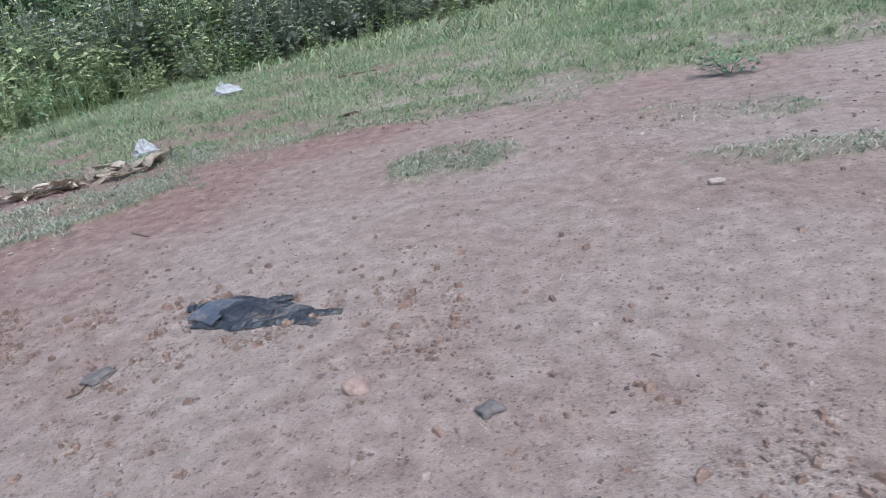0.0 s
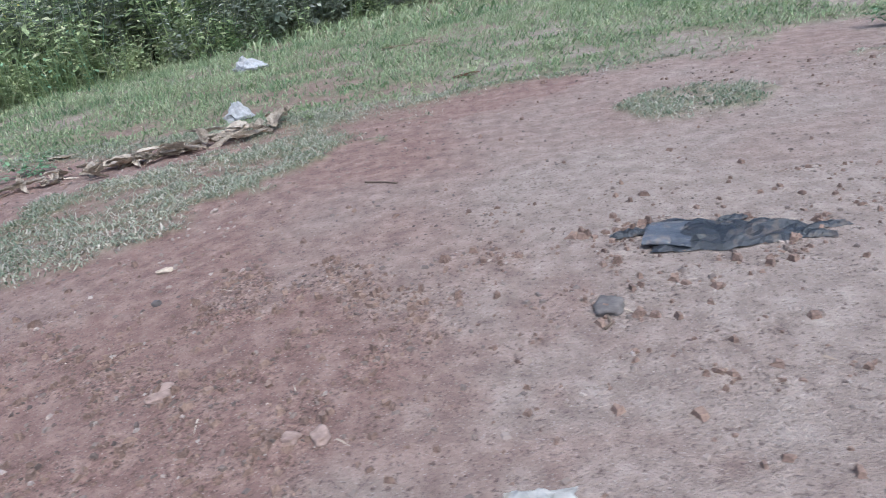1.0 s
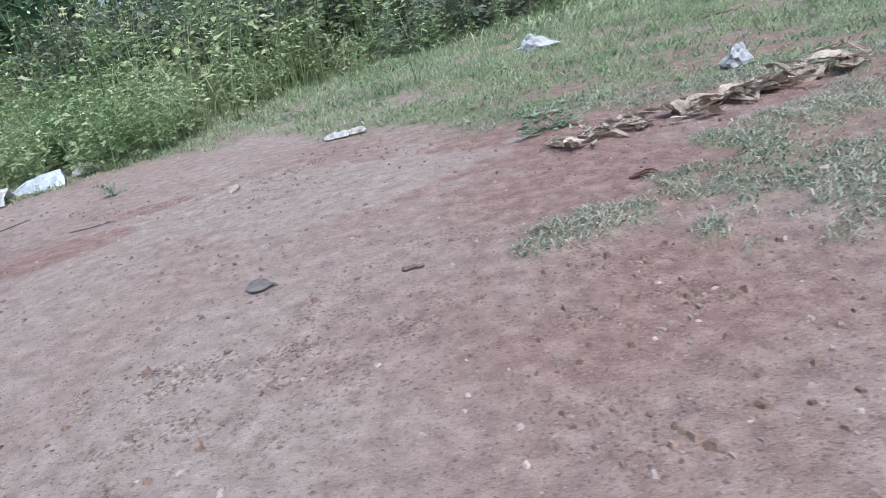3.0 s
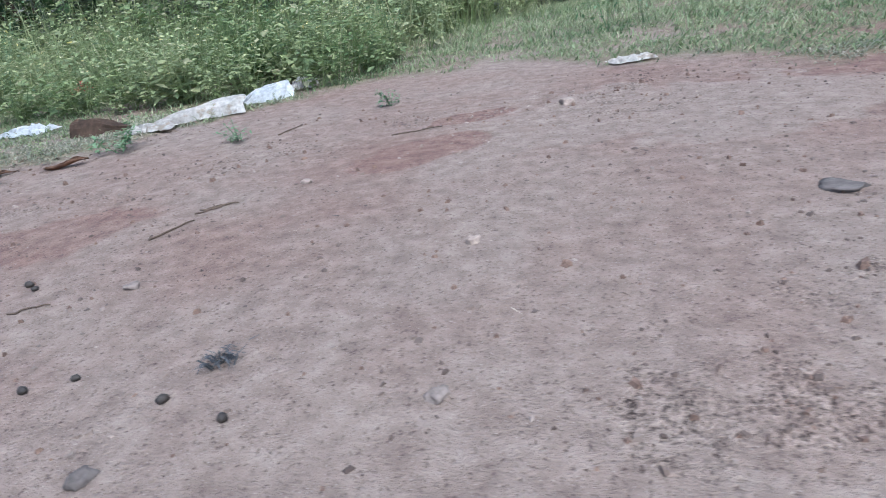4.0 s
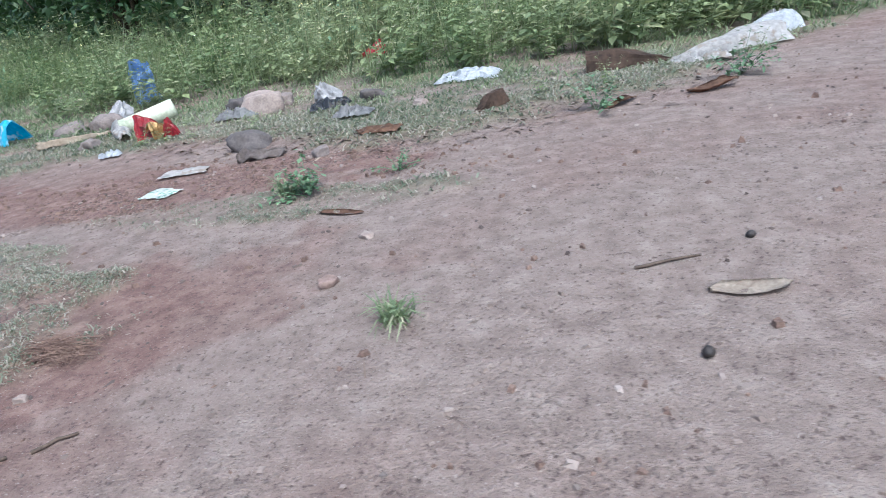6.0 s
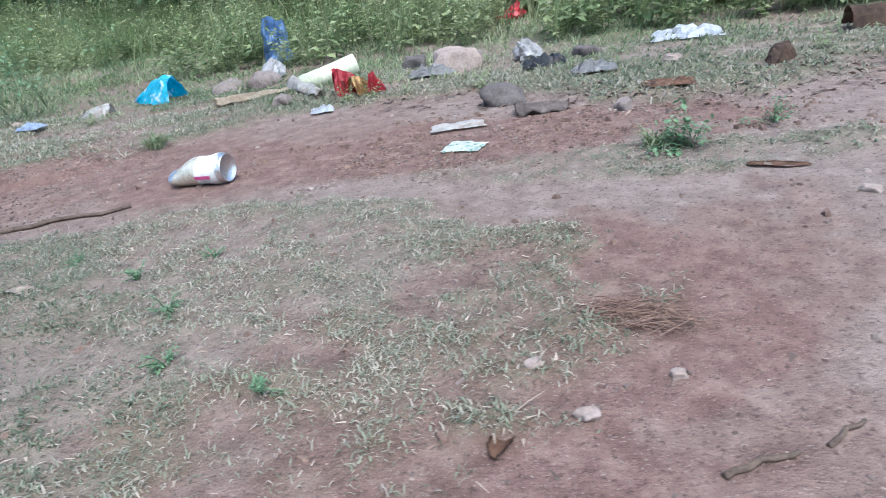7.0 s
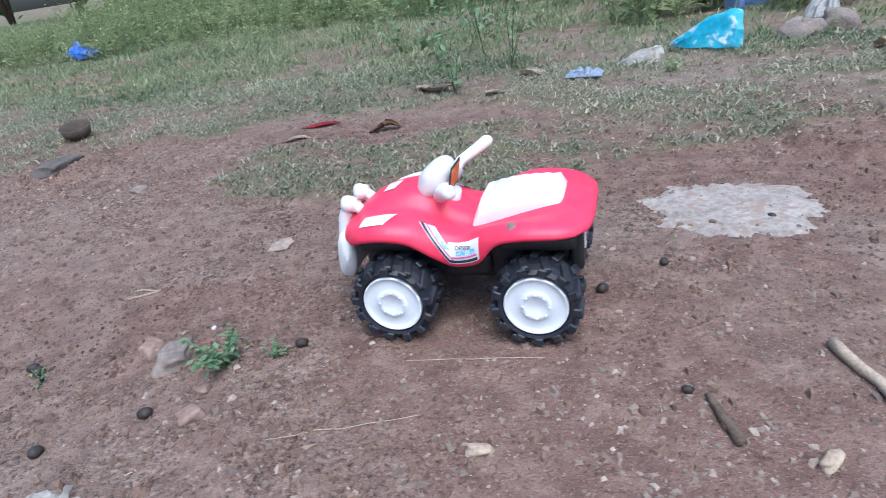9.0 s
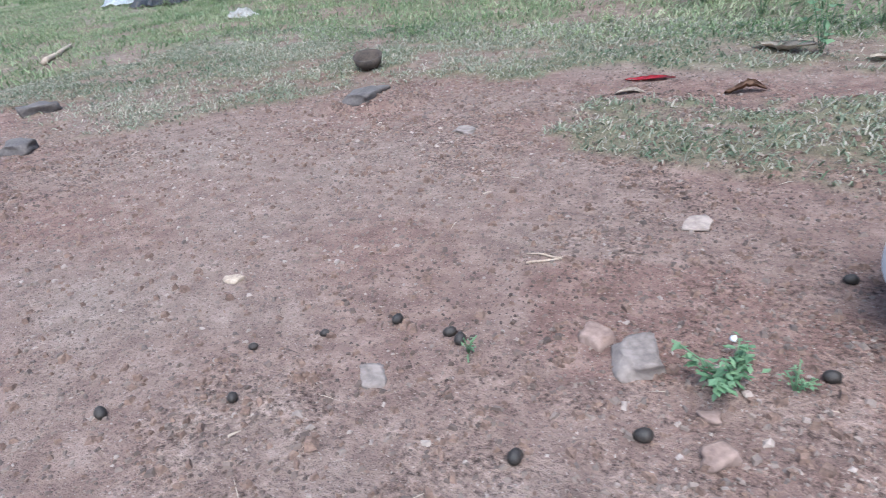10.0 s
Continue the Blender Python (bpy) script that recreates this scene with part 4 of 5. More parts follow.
def leaf_bm(length, width, curl, seed):
    def f(u, v):
        w = width * (math.sin(math.pi * min(1, 0.06 + 0.94 * u)) ** 0.7) * (1 + 0.35 * noise.noise(Vector((u * 6, seed, 4))))
        y = (v - 0.5) * w
        return ((u - 0.5) * length, y + 0.12 * length * math.sin(u * 2.5 + seed), 0.002 + 0.5 * curl * ((2 * v - 1) ** 2) * math.sin(math.pi * u) + 0.25 * curl * math.sin(u * 5 + seed) + 0.2 * curl + 0.5 * curl * abs(noise.noise(Vector((u * 5, v * 2, seed)))))
    bm = grid_bm(13, 7, f)
    bmesh.ops.solidify(bm, geom=bm.faces[:], thickness=0.0008)
    low = min(v.co.z for v in bm.verts)
    for v in bm.verts:
        v.co.z = (v.co.z - low) * 0.75 - 0.001
    return bm


def leaf(label, x, y, length, width, curl, turn, mat, seed, group=""):
    ob = part("fallen_leaf", leaf_bm(length, width, curl, seed), mat)
    ob.matrix_basis = pose(x, y, lie(x, y), rz=turn)
    return tagged(ob, label, "leaf", group)


# the torn black bag on the track
bag = thing("plastic_bag", "torn black plastic bag lying crumpled on the earth", "bag", pose(0.215, 1.15, lie(0.215, 1.15), rz=-8) @ Matrix.Scale(0.76, 4))
part("bag_body", crumple_bm(0.25, 0.125, 0.020, 4.2, 20, 10, lambda u: 1.0 - 0.6 * max(0, u - 0.4) / 0.6), BAGBLACK, bag, smooth=False)


def mouth_point(u, v):
    a = 2 * math.pi * u
    k = 1 + 0.25 * noise.noise(Vector((math.cos(a) * 1.5, math.sin(a) * 1.5, v * 2 + 4)))
    return (-0.125 + 0.075 * v + 0.012 * math.cos(a), (0.040 + 0.012 * v) * math.cos(a) * k, 0.011 - 0.002 * v + (0.010 - 0.003 * v) * math.sin(a) * k)


b = part("bag_mouth", grid_bm(22, 6, mouth_point, closed=True), BAGBLACK, bag, smooth=False)
for dx, dy, le, wi, tu in ((-0.15, 0.02, 0.07, 0.022, 12), (0.145, 0.006, 0.09, 0.022, 10), (0.12, -0.02, 0.08, 0.025, -12), (0.02, 0.055, 0.06, 0.02, 25)):
    b = part("torn_strip", crumple_bm(le, wi, 0.010, 2.4 + tu, 12, 5), BAGBLACK, bag, smooth=False)
    b.matrix_basis = pose(dx, dy, 0.001, rz=tu)

# the heap of dry leaves along the grass
heap = thing("leaf_heap", "long heap of dry curled brown leaves on the grass", "leaves", pose(-1.12, 2.08, lie(-1.12, 2.08)))
kinds = [leaf_bm(0.12, 0.05, 0.035, 1.0), leaf_bm(0.10, 0.035, 0.04, 2.2), leaf_bm(0.15, 0.03, 0.03, 3.1)]
metas = []
for b, mt in zip(kinds, (DRYLEAF, DRYLEAF, DRYLEAF)):
    o = part("dry_leaf", b, mt, heap, smooth=False)
    metas.append(o)
    o.matrix_basis = pose(0.0, -0.03, 0.01, rz=20)
for k in range(120):
    u = rng.uniform(0, 1)
    o = new("dry_leaf", metas[int(rng.integers(3))].data)
    o.parent = heap
    px = -1.52 + 0.80 * u + rng.normal(0, 0.02)
    py = 1.93 + 0.06 * u + 0.28 * u * u + rng.normal(0, 0.026 + 0.024 * u)
    o.matrix_basis = Matrix.Translation((px + 1.12, py - 2.08, rng.uniform(0.002, 0.012 + 0.025 * u))) @ pose(0, 0, 0, rng.uniform(-35, 35), rng.uniform(-25, 25), 22 + rng.normal(0, 60)) @ Matrix.Scale(rng.uniform(0.30, 0.65) * (0.8 + 0.6 * u), 4)

lump("plastic_scrap", "crumpled grey plastic scrap behind the leaf heap", "litter", -0.93, 2.45, 0.11, 0.08, 0.08, 20, GREYFILM, 3.3)
lump("plastic_scrap", "pale grey plastic scrap in the grass", "litter", -1.42, 3.92, 0.26, 0.16, 0.10, -20, GREYFILM, 5.3)
leaf("long pale dry leaf on the grass", -0.54, 3.82, 0.28, 0.05, 0.03, 35, PALEWOOD, 1.4)
leaf("pale dry leaf on the grass", -1.5, 2.3, 0.12, 0.03, 0.02, 10, DRYLEAF, 2.4)
leaf("brown leaf among the grass", -0.16, 2.62, 0.10, 0.04, 0.02, -5, BROWNLEAF, 3.4)
leaf("small dark curled leaf on the earth", -1.36, 1.635, 0.055, 0.02, 0.014, -20, BROWNLEAF, 4.4)
sheet("paper_scrap", "flat pale paper scrap by the grass edge", "litter", -2.15, 2.56, 0.14, 0.07, 0.02, 15, PAPER, 7.7)

# scraps along the grass edge in the middle of the way
tent("newspaper", "long creased sheet of dirty white paper", "paper", -3.56, 2.46, 0.32, 0.15, 0.05, 30, PAPER, 1.3)
tent("plastic_sheet", "crumpled white plastic sheet on the grass edge", "litter", -3.41, 2.66, 0.20, 0.14, 0.055, 35, FILM, 2.9)
sheet("paper_scrap", "small white paper scrap against the weeds", "litter", -3.32, 2.84, 0.10, 0.07, 0.05, 10, PAPER, 5.2)
sheet("paper_scrap", "grey stained paper scrap on the grass", "litter", -3.66, 2.33, 0.16, 0.07, 0.03, 10, PAPER, 6.1)
tent("card_piece", "curled dark brown piece of rotten cardboard", "litter", -3.84, 2.37, 0.22, 0.10, 0.05, 174, BARK, 8.4)
sheet("plastic_sheet", "flat white plastic sheet lying in the grass", "litter", -4.31, 2.55, 0.20, 0.12, 0.035, -5, FILM, 4.7)
lump("plastic_bag", "dusty grey plastic bag among the stones", "bag", -4.77, 2.5, 0.11, 0.09, 0.08, 40, GREYFILM, 3.8)
tent("card_piece", "small brown card piece crumpled in the grass", "litter", -4.20, 2.07, 0.10, 0.06, 0.035, 60, BARK, 5.5)
sheet("plastic_sheet", "flat grey plastic piece in the grass", "litter", -4.59, 2.18, 0.11, 0.07, 0.03, 0, GREYFILM, 1.9)
sheet("card_piece", "flat reddish brown card piece", "litter", -4.45, 1.93, 0.11, 0.06, 0.012, -10, BROWNLEAF, 6.6)
board("rag", "grey-brown rag half buried in the soil", "rag", -4.71, 1.85, 0.11, 0.07, 0.016, 5, STONE, 9.2)
sheet("shoe_sole", "flattened pale sandal sole on bare soil", "litter", -4.88, 1.785, 0.11, 0.05, 0.010, 10, PAPER, 3.6)
sheet("packet", "small torn green and white packet", "packet", -4.845, 1.635, 0.075, 0.06, 0.006, -15, surface("packet_print", (0.6, 0.64, 0.58), (0.72, 0.74, 0.68), 40, rough=0.5, spots=(0.2, 0.4, 0.3)), 2.2)
rock("tan_stone", "pale tan weathered stone beside grey plastic scraps", -4.99, 2.47, 0.15, 0.11, 0.10, PALESTONE, 2.1, 20, "", 0.3)
sheet("plastic_sheet", "crumpled grey plastic at the stone's foot", "litter", -5.05, 2.40, 0.14, 0.06, 0.03, 5, GREYFILM, 5.7)
sheet("plastic_sheet", "dark grey plastic scrap in the grass", "litter", -4.72, 2.36, 0.12, 0.07, 0.035, 15, BAGBLACK, 7.7)
for k, (x_, y_, s_, m_) in enumerate([(-4.80, 1.97, 0.11, DARKSTONE), (-5.80, 2.55, 0.12, STONE), (-5.70, 2.62, 0.13, STONE), (-4.95, 2.55, 0.1, STONE), (-5.15, 2.6, 0.1, DARKSTONE), (-4.6, 2.42, 0.09, DARKSTONE), (-4.55, 1.8, 0.05, STONE), (-5.45, 2.2, 0.07, STONE), (-4.4, 2.2, 0.05, PALESTONE)]):
    rock("stone", "dark rough stone among the litter" if m_ is DARKSTONE else "rough grey stone among the litter", x_, y_, s_ * 0.8, s_ * 0.6, s_ * 0.5, m_, k * 1.7, k * 40, "stones among the litter")

# the litter heap
hanging("blue_bag", "limp blue plastic film caught upright in the weeds", "bag", -5.87, 3.15, 0.12, 0.19, 15, leafy("blue_film_thin", [(0.0, (0.24, 0.40, 0.72)), (1.0, (0.38, 0.54, 0.80))], rough=0.4, thin=0.5), 2.6)
packet = tent("red_packet", "torn red foil snack packet with a gold inside", "packet", -5.26, 2.25, 0.085, 0.08, 0.072, 205, REDFOIL, 5.9)
b = part("gold_lining", tent_bm(0.07, 0.055, 0.05, 2.9), surface("gold_foil", (0.30, 0.16, 0.05), (0.48, 0.30, 0.12), 25, rough=0.35, metal=0.4, bump=0.3), packet, "dull gold foil inside", smooth=False)
b.matrix_basis = pose(-0.03, 0.03, 0.0, rz=25)
tent("red_packet", "small red foil packet standing beside the torn one", "packet", -5.17, 2.22, 0.045, 0.04, 0.05, 160, REDFOIL, 1.9)
tent("cyan_bag", "creased bright cyan and white plastic bag propped open", "bag", -6.03, 2.47, 0.17, 0.11, 0.075, -6, CYAN, 8.8)
tent("white_wrapper", "small crumpled white plastic wrapper on the grass", "litter", -6.19, 2.35, 0.11, 0.07, 0.035, 20, PAPER, 3.1)
sheet("blue_scrap", "small pale blue plastic scrap in the grass", "litter", -6.31, 2.2, 0.09, 0.05, 0.02, 0, surface("pale_blue_film", (0.3, 0.38, 0.55), (0.45, 0.52, 0.66), 30, rough=0.4), 4.1)
board("card_strip", "curved strip of pale cardboard", "litter", -5.60, 2.32, 0.22, 0.05, 0.02, 32, TAN, 1.1)
board("card_strip", "bent grey cardboard strip", "litter", -5.42, 2.32, 0.26, 0.06, 0.03, -50, PAPER, 6.3)
tube = part("cardboard_tube", tube_bm([(-0.09, 0, 0), (0, 0, 0.002), (0.09, 0, 0.004)], [0.03, 0.028, 0.03], 18), surface("tube_card", (0.45, 0.48, 0.32), (0.62, 0.63, 0.48), 18, rough=0.8))
tube.matrix_basis = pose(-5.38, 2.42, lie(-5.38, 2.42) + 0.03, ry=-10, rz=30)
tagged(tube, "pale greenish cardboard tube lying in the litter", "tube")
lump("grey_bag", "pale dusty grey plastic film on stones", "bag", -5.72, 2.72, 0.12, 0.10, 0.09, 60, GREYFILM, 7.3)
sheet("white_scrap", "small white plastic scrap on the grass", "litter", -5.28, 2.06, 0.06, 0.03, 0.02, 15, FILM, 8.1)
lump("orange_scrap", "small orange plastic scrap in the weeds", "litter", -4.9, 3.6, 0.14, 0.1, 0.1, 15, REDFOIL, 1.7)

# the drinks can
can = thing("drinks_can", "dented gold and white drinks can lying on the earth", "can", pose(-5.335, 1.563, lie(-5.335, 1.563) + 0.028, rz=-4) @ Matrix.Scale(0.94, 4))
ALU = surface("bare_aluminium", (0.55, 0.55, 0.56), (0.72, 0.72, 0.73), 40, rough=0.3, metal=0.9, bump=0.1)
GOLD = surface("gold_print", (0.46, 0.42, 0.30), (0.68, 0.65, 0.56), 30, rough=0.35, metal=0.5, bump=0.1)
CANWHITE = surface("can_white", (0.62, 0.6, 0.56), (0.76, 0.75, 0.72), 30, rough=0.4, bump=0.1)


def can_wall(x0, x1, r=0.031):
    def f(u, v):
        x = x0 + (x1 - x0) * v
        a = u * 2 * math.pi
        k = r - 0.010 * math.exp(-((x - 0.012) / 0.02) ** 2) * max(0, math.cos(a - 1.9)) ** 2 - 0.003 * math.exp(-((x + 0.03) / 0.015) ** 2) * max(0, math.cos(a - 0.6)) ** 2
        t_ = 1 - 0.45 * max(0.0, -x / 0.055) ** 1.3
        k = k * (1 + 0.05 * noise.noise(Vector((x * 90, math.cos(a) * 2, math.sin(a) * 2))))
        return (x, k * math.cos(a), k * math.sin(a) * t_ - r * (1 - t_))
    return grid_bm(40, 12, f, closed=True)


part("can_body", can_wall(-0.055, 0.0), GOLD, can, "gold printed can wall")
part("can_body", can_wall(0.0, 0.048), CANWHITE, can, "white printed can wall")
for s in (-1, 1):
    x1 = 0.048 if s > 0 else -0.055
    e = part("can_end", turned_bm([(0.031, 0.0), (0.0275, 0.009), (0.0278, 0.0115), (0.026, 0.0118), (0.0255, 0.008), (0.0, 0.0075)], 40), ALU, can)
    e.matrix_basis = pose(x1, 0, 0, rz=-90) if s > 0 else pose(x1, 0, -0.031 * 0.45, rz=90) @ Matrix.Diagonal((1, 1, 0.55, 1))
b = part("print_bar", grid_bm(5, 9, lambda u, v: (0.004 + 0.02 * u, 0.0316 * math.cos(4.0 + v * 0.8), 0.0316 * math.sin(4.0 + v * 0.8))), PRINTBLACK, can)
b2 = part("print_bar", grid_bm(9, 5, lambda u, v: (-0.002 + 0.036 * u, 0.0317 * math.cos(3.3 + v * 0.25), 0.0317 * math.sin(3.3 + v * 0.25))), PRINTPINK, can)

# sticks, chips and leaves
twig("stick", "short thick broken stick on the earth", (-5.985, 1.165), (-5.945, 1.058), 0.005, PALEWOOD, 0.006, 2)
twig("stick", "short dark stick on the earth", (-6.065, 1.035), (-6.085, 1.085), 0.004, TWIG, 0.004, 3)
twig("branch", "thin crooked dry branch", (-5.64, 1.345), (-5.42, 1.45), 0.0045, TWIG, 0.03, 4)
twig("stick", "thin dry stick on the earth", (-3.96, 1.15), (-3.89, 1.17), 0.002, TWIG, 0.004, 5)
twig("stick", "curved dry stick on the earth", (-4.565, 0.858), (-4.515, 0.882), 0.0026, TWIG, 0.012, 6)
twig("stick", "thin dark stick on the earth", (-4.495, 0.888), (-4.465, 0.912), 0.002, TWIG, 0.008, 7)
twig("stick", "thin dry twig on the earth", (-0.337, 1.58), (-0.266, 1.546), 0.0018, TWIG, 0.004, 8)
twig("stick", "thin dry twig on the track", (-2.769, 1.956), (-2.650, 1.988), 0.0016, TWIG, 0.012, 9)
twig("stick", "thin dry twig on the track", (-3.039, 1.535), (-2.974, 1.561), 0.002, TWIG, 0.012, 21)
twig("stick", "thin dry twig on the track", (-3.112, 2.082), (-3.082, 2.187), 0.0018, TWIG, 0.012, 22)
twig("stick", "thin dry twig on the track", (-3.054, 1.394), (-3.019, 1.479), 0.0018, TWIG, 0.012, 23)
twig("stick", "thin dry twig on the track", (-3.039, 1.515), (-2.982, 1.565), 0.0016, TWIG, 0.012, 24)
twig("stick", "thin dry twig on the track", (0.033, 0.966), (0.057, 1.033), 0.0018, TWIG, 0.012, 25)
twig("stick", "thin dry twig on the track", (-3.124, 1.168), (-3.074, 1.189), 0.0015, TWIG, 0.012, 26)
twig("stick", "thin dry twig on the track", (-1.770, 1.376), (-1.739, 1.382), 0.004, TWIG, 0.012, 27)
twig("straw", "broken pale straw on the earth", (-6.765, 1.175), (-6.735, 1.20), 0.0014, PALEWOOD, 0.001, 10)
twig("straw", "broken pale straw on the earth", (-6.735, 1.20), (-6.775, 1.195), 0.0014, PALEWOOD, 0.001, 11)
twig("straw", "long pale dry straw on the earth", (-6.43, 0.98), (-6.31, 1.03), 0.0005, PALEWOOD, 0.006, 12)
twig("straw", "long pale dry straw on the earth", (-6.35, 1.10), (-6.22, 1.12), 0.0005, PALEWOOD, 0.006, 13)
twig("cord", "thin blue cord on the earth", (-5.89, 1.24), (-5.81, 1.243), 0.001, BLUE, 0.002, 14, "cord")
twig("stalk", "long pale dead stalk in the grass", (-9.45, 1.85), (-9.95, 2.2), 0.012, PALEWOOD, 0.06, 15)
leaf("grey-brown dry leaf on the thin grass", -5.335, 1.115, 0.085, 0.024, 0.01, -8, DRYLEAF, 1.0)
leaf("curved pale dry leaf in the grass", -5.49, 0.90, 0.08, 0.022, 0.014, 20, DRYLEAF, 2.0)
leaf("large dry leaf in the grass", -5.56, 0.875, 0.11, 0.03, 0.012, -6, DRYLEAF, 3.0)
leaf("grey dry leaf in the grass", -5.92, 0.845, 0.06, 0.018, 0.01, 20, STONE, 4.0)
leaf("small tan leaf in the grass", -5.55, 1.08, 0.05, 0.018, 0.01, -60, DRYLEAF, 5.0)
leaf("small tan leaf in the grass", -5.45, 1.03, 0.05, 0.02, 0.008, -40, DRYLEAF, 6.0)
leaf("curled brown leaf on the earth", -4.705, 0.885, 0.04, 0.016, 0.008, 70, BROWNLEAF, 7.0)
leaf("brown curled bark piece on the earth", -4.378, 1.416, 0.078, 0.022, 0.012, 4, BROWNLEAF, 8.0)
leaf("broad tan leaf at the grass edge", -6.69, 2.205, 0.14, 0.06, 0.035, -8, DRYLEAF, 9.0)
leaf("torn red wrapper strip on bare soil", -6.90, 1.955, 0.10, 0.03, 0.012, 5, REDFOIL, 10.0)
leaf("dark curled leaf on the bare soil", -6.70, 1.88, 0.07, 0.03, 0.026, 8, BROWNLEAF, 11.0)
leaf("pale leaf on the bare soil", -6.90, 1.84, 0.06, 0.025, 0.012, 15, DRYLEAF, 12.0)
leaf("tan leaf on the grass", -6.45, 2.28, 0.08, 0.04, 0.025, -10, DRYLEAF, 13.0)
leaf("tan leaf on the grass", -6.5, 2.12, 0.07, 0.03, 0.02, 30, DRYLEAF, 14.0)
leaf("thin dry leaf on the earth", -3.86, 1.10, 0.075, 0.03, 0.012, 15, DRYLEAF, 15.0)
leaf("brown curled leaf by the grass", -3.7, 2.0, 0.12, 0.04, 0.03, 20, BROWNLEAF, 16.0)
leaf("brown curled leaf by the grass", -3.9, 1.96, 0.10, 0.03, 0.02, 30, BROWNLEAF, 17.0)
sheet("rag", "small dirty white rag on the earth", "rag", -6.575, 0.88, 0.04, 0.03, 0.01, 30, PAPER, 5.0)
for x_, y_, s_, t_ in ((-6.01, 1.03, 0.02, 60), (-6.25, 1.0, 0.018, 10), (-0.613, 1.265, 0.024, 20), (-7.059, 1.007, 0.026, 15)):
    rock("wood_chip", "small pale wood chip on the earth", x_, y_, s_, s_ * 0.5, 0.007, PALEWOOD, x_, t_, "chips on the earth", 0.2, "chip")

sheet("paper_scrap", "small white paper scrap on the track", "litter", -0.05, 0.74, 0.055, 0.035, 0.008, 5, PAPER, 2.3)
# coir fibre tuft: many thin bent strands
fib = []
for k in range(170):
    a, r = rng.uniform(0, 6.28), rng.uniform(0.015, 0.045)
    c = np.array([rng.normal(0, 0.02), rng.normal(0, 0.012), 0.004])
    fib.append(tube_bm([c + [r * math.cos(a), 0.5 * r * math.sin(a), 0.001], c + [0, 0, rng.uniform(0.002, 0.010)], c + [-r * math.cos(a + 0.5), -0.5 * r * math.sin(a + 0.5), 0.001]], 0.0004, 3, False))
ob = part("coir_tuft", join_bm(*fib), FIBRE)
ob.matrix_basis = pose(-4.60, 1.045, lie(-4.60, 1.045))
tagged(ob, "flattened tuft of brown coconut fibre on the earth", "fibre")

# the pale cement crust and the coconut shell
def crust_point(u, v):
    a = u * 2 * math.pi
    rr = (1 + 0.28 * noise.noise(Vector((math.cos(a) * 2, math.sin(a) * 2, 1))) + 0.20 * noise.noise(Vector((math.cos(a) * 7, math.sin(a) * 7, 4)))) * v
    x_, y_ = 0.105 * rr * math.cos(a), 0.088 * rr * math.sin(a)
    return (x_, y_, lie(-6.04 + x_, 1.452 + y_) + 0.005 * (1 - v ** 6) + 0.002 * noise.noise(Vector((x_ * 60, y_ * 60, 2))) * (1 - v ** 4) - 0.001)


cr = part("cement_crust", grid_bm(64, 22, crust_point, closed=True), CEMENT)
cr.matrix_basis = pose(-6.04, 1.452, 0)
tagged(cr, "flat pale crust of spilled cement on the earth", "cement", kind="structure")
DARKSHELL = surface("shell", (0.03, 0.022, 0.017), (0.08, 0.058, 0.045), 50, rough=0.8, bump=0.5)
sh = part("coconut_shell", turned_bm([(0.0, -0.034), (0.02, -0.031), (0.036, -0.016), (0.041, 0.006), (0.038, 0.006), (0.033, -0.014), (0.018, -0.027), (0.0, -0.03)], 28), DARKSHELL)
sh.matrix_basis = pose(-7.68, 1.95, lie(-7.68, 1.95) + 0.028, rx=101, ry=8, rz=0)
tagged(sh, "half of a brown coconut shell on the bare soil", "coconut shell")

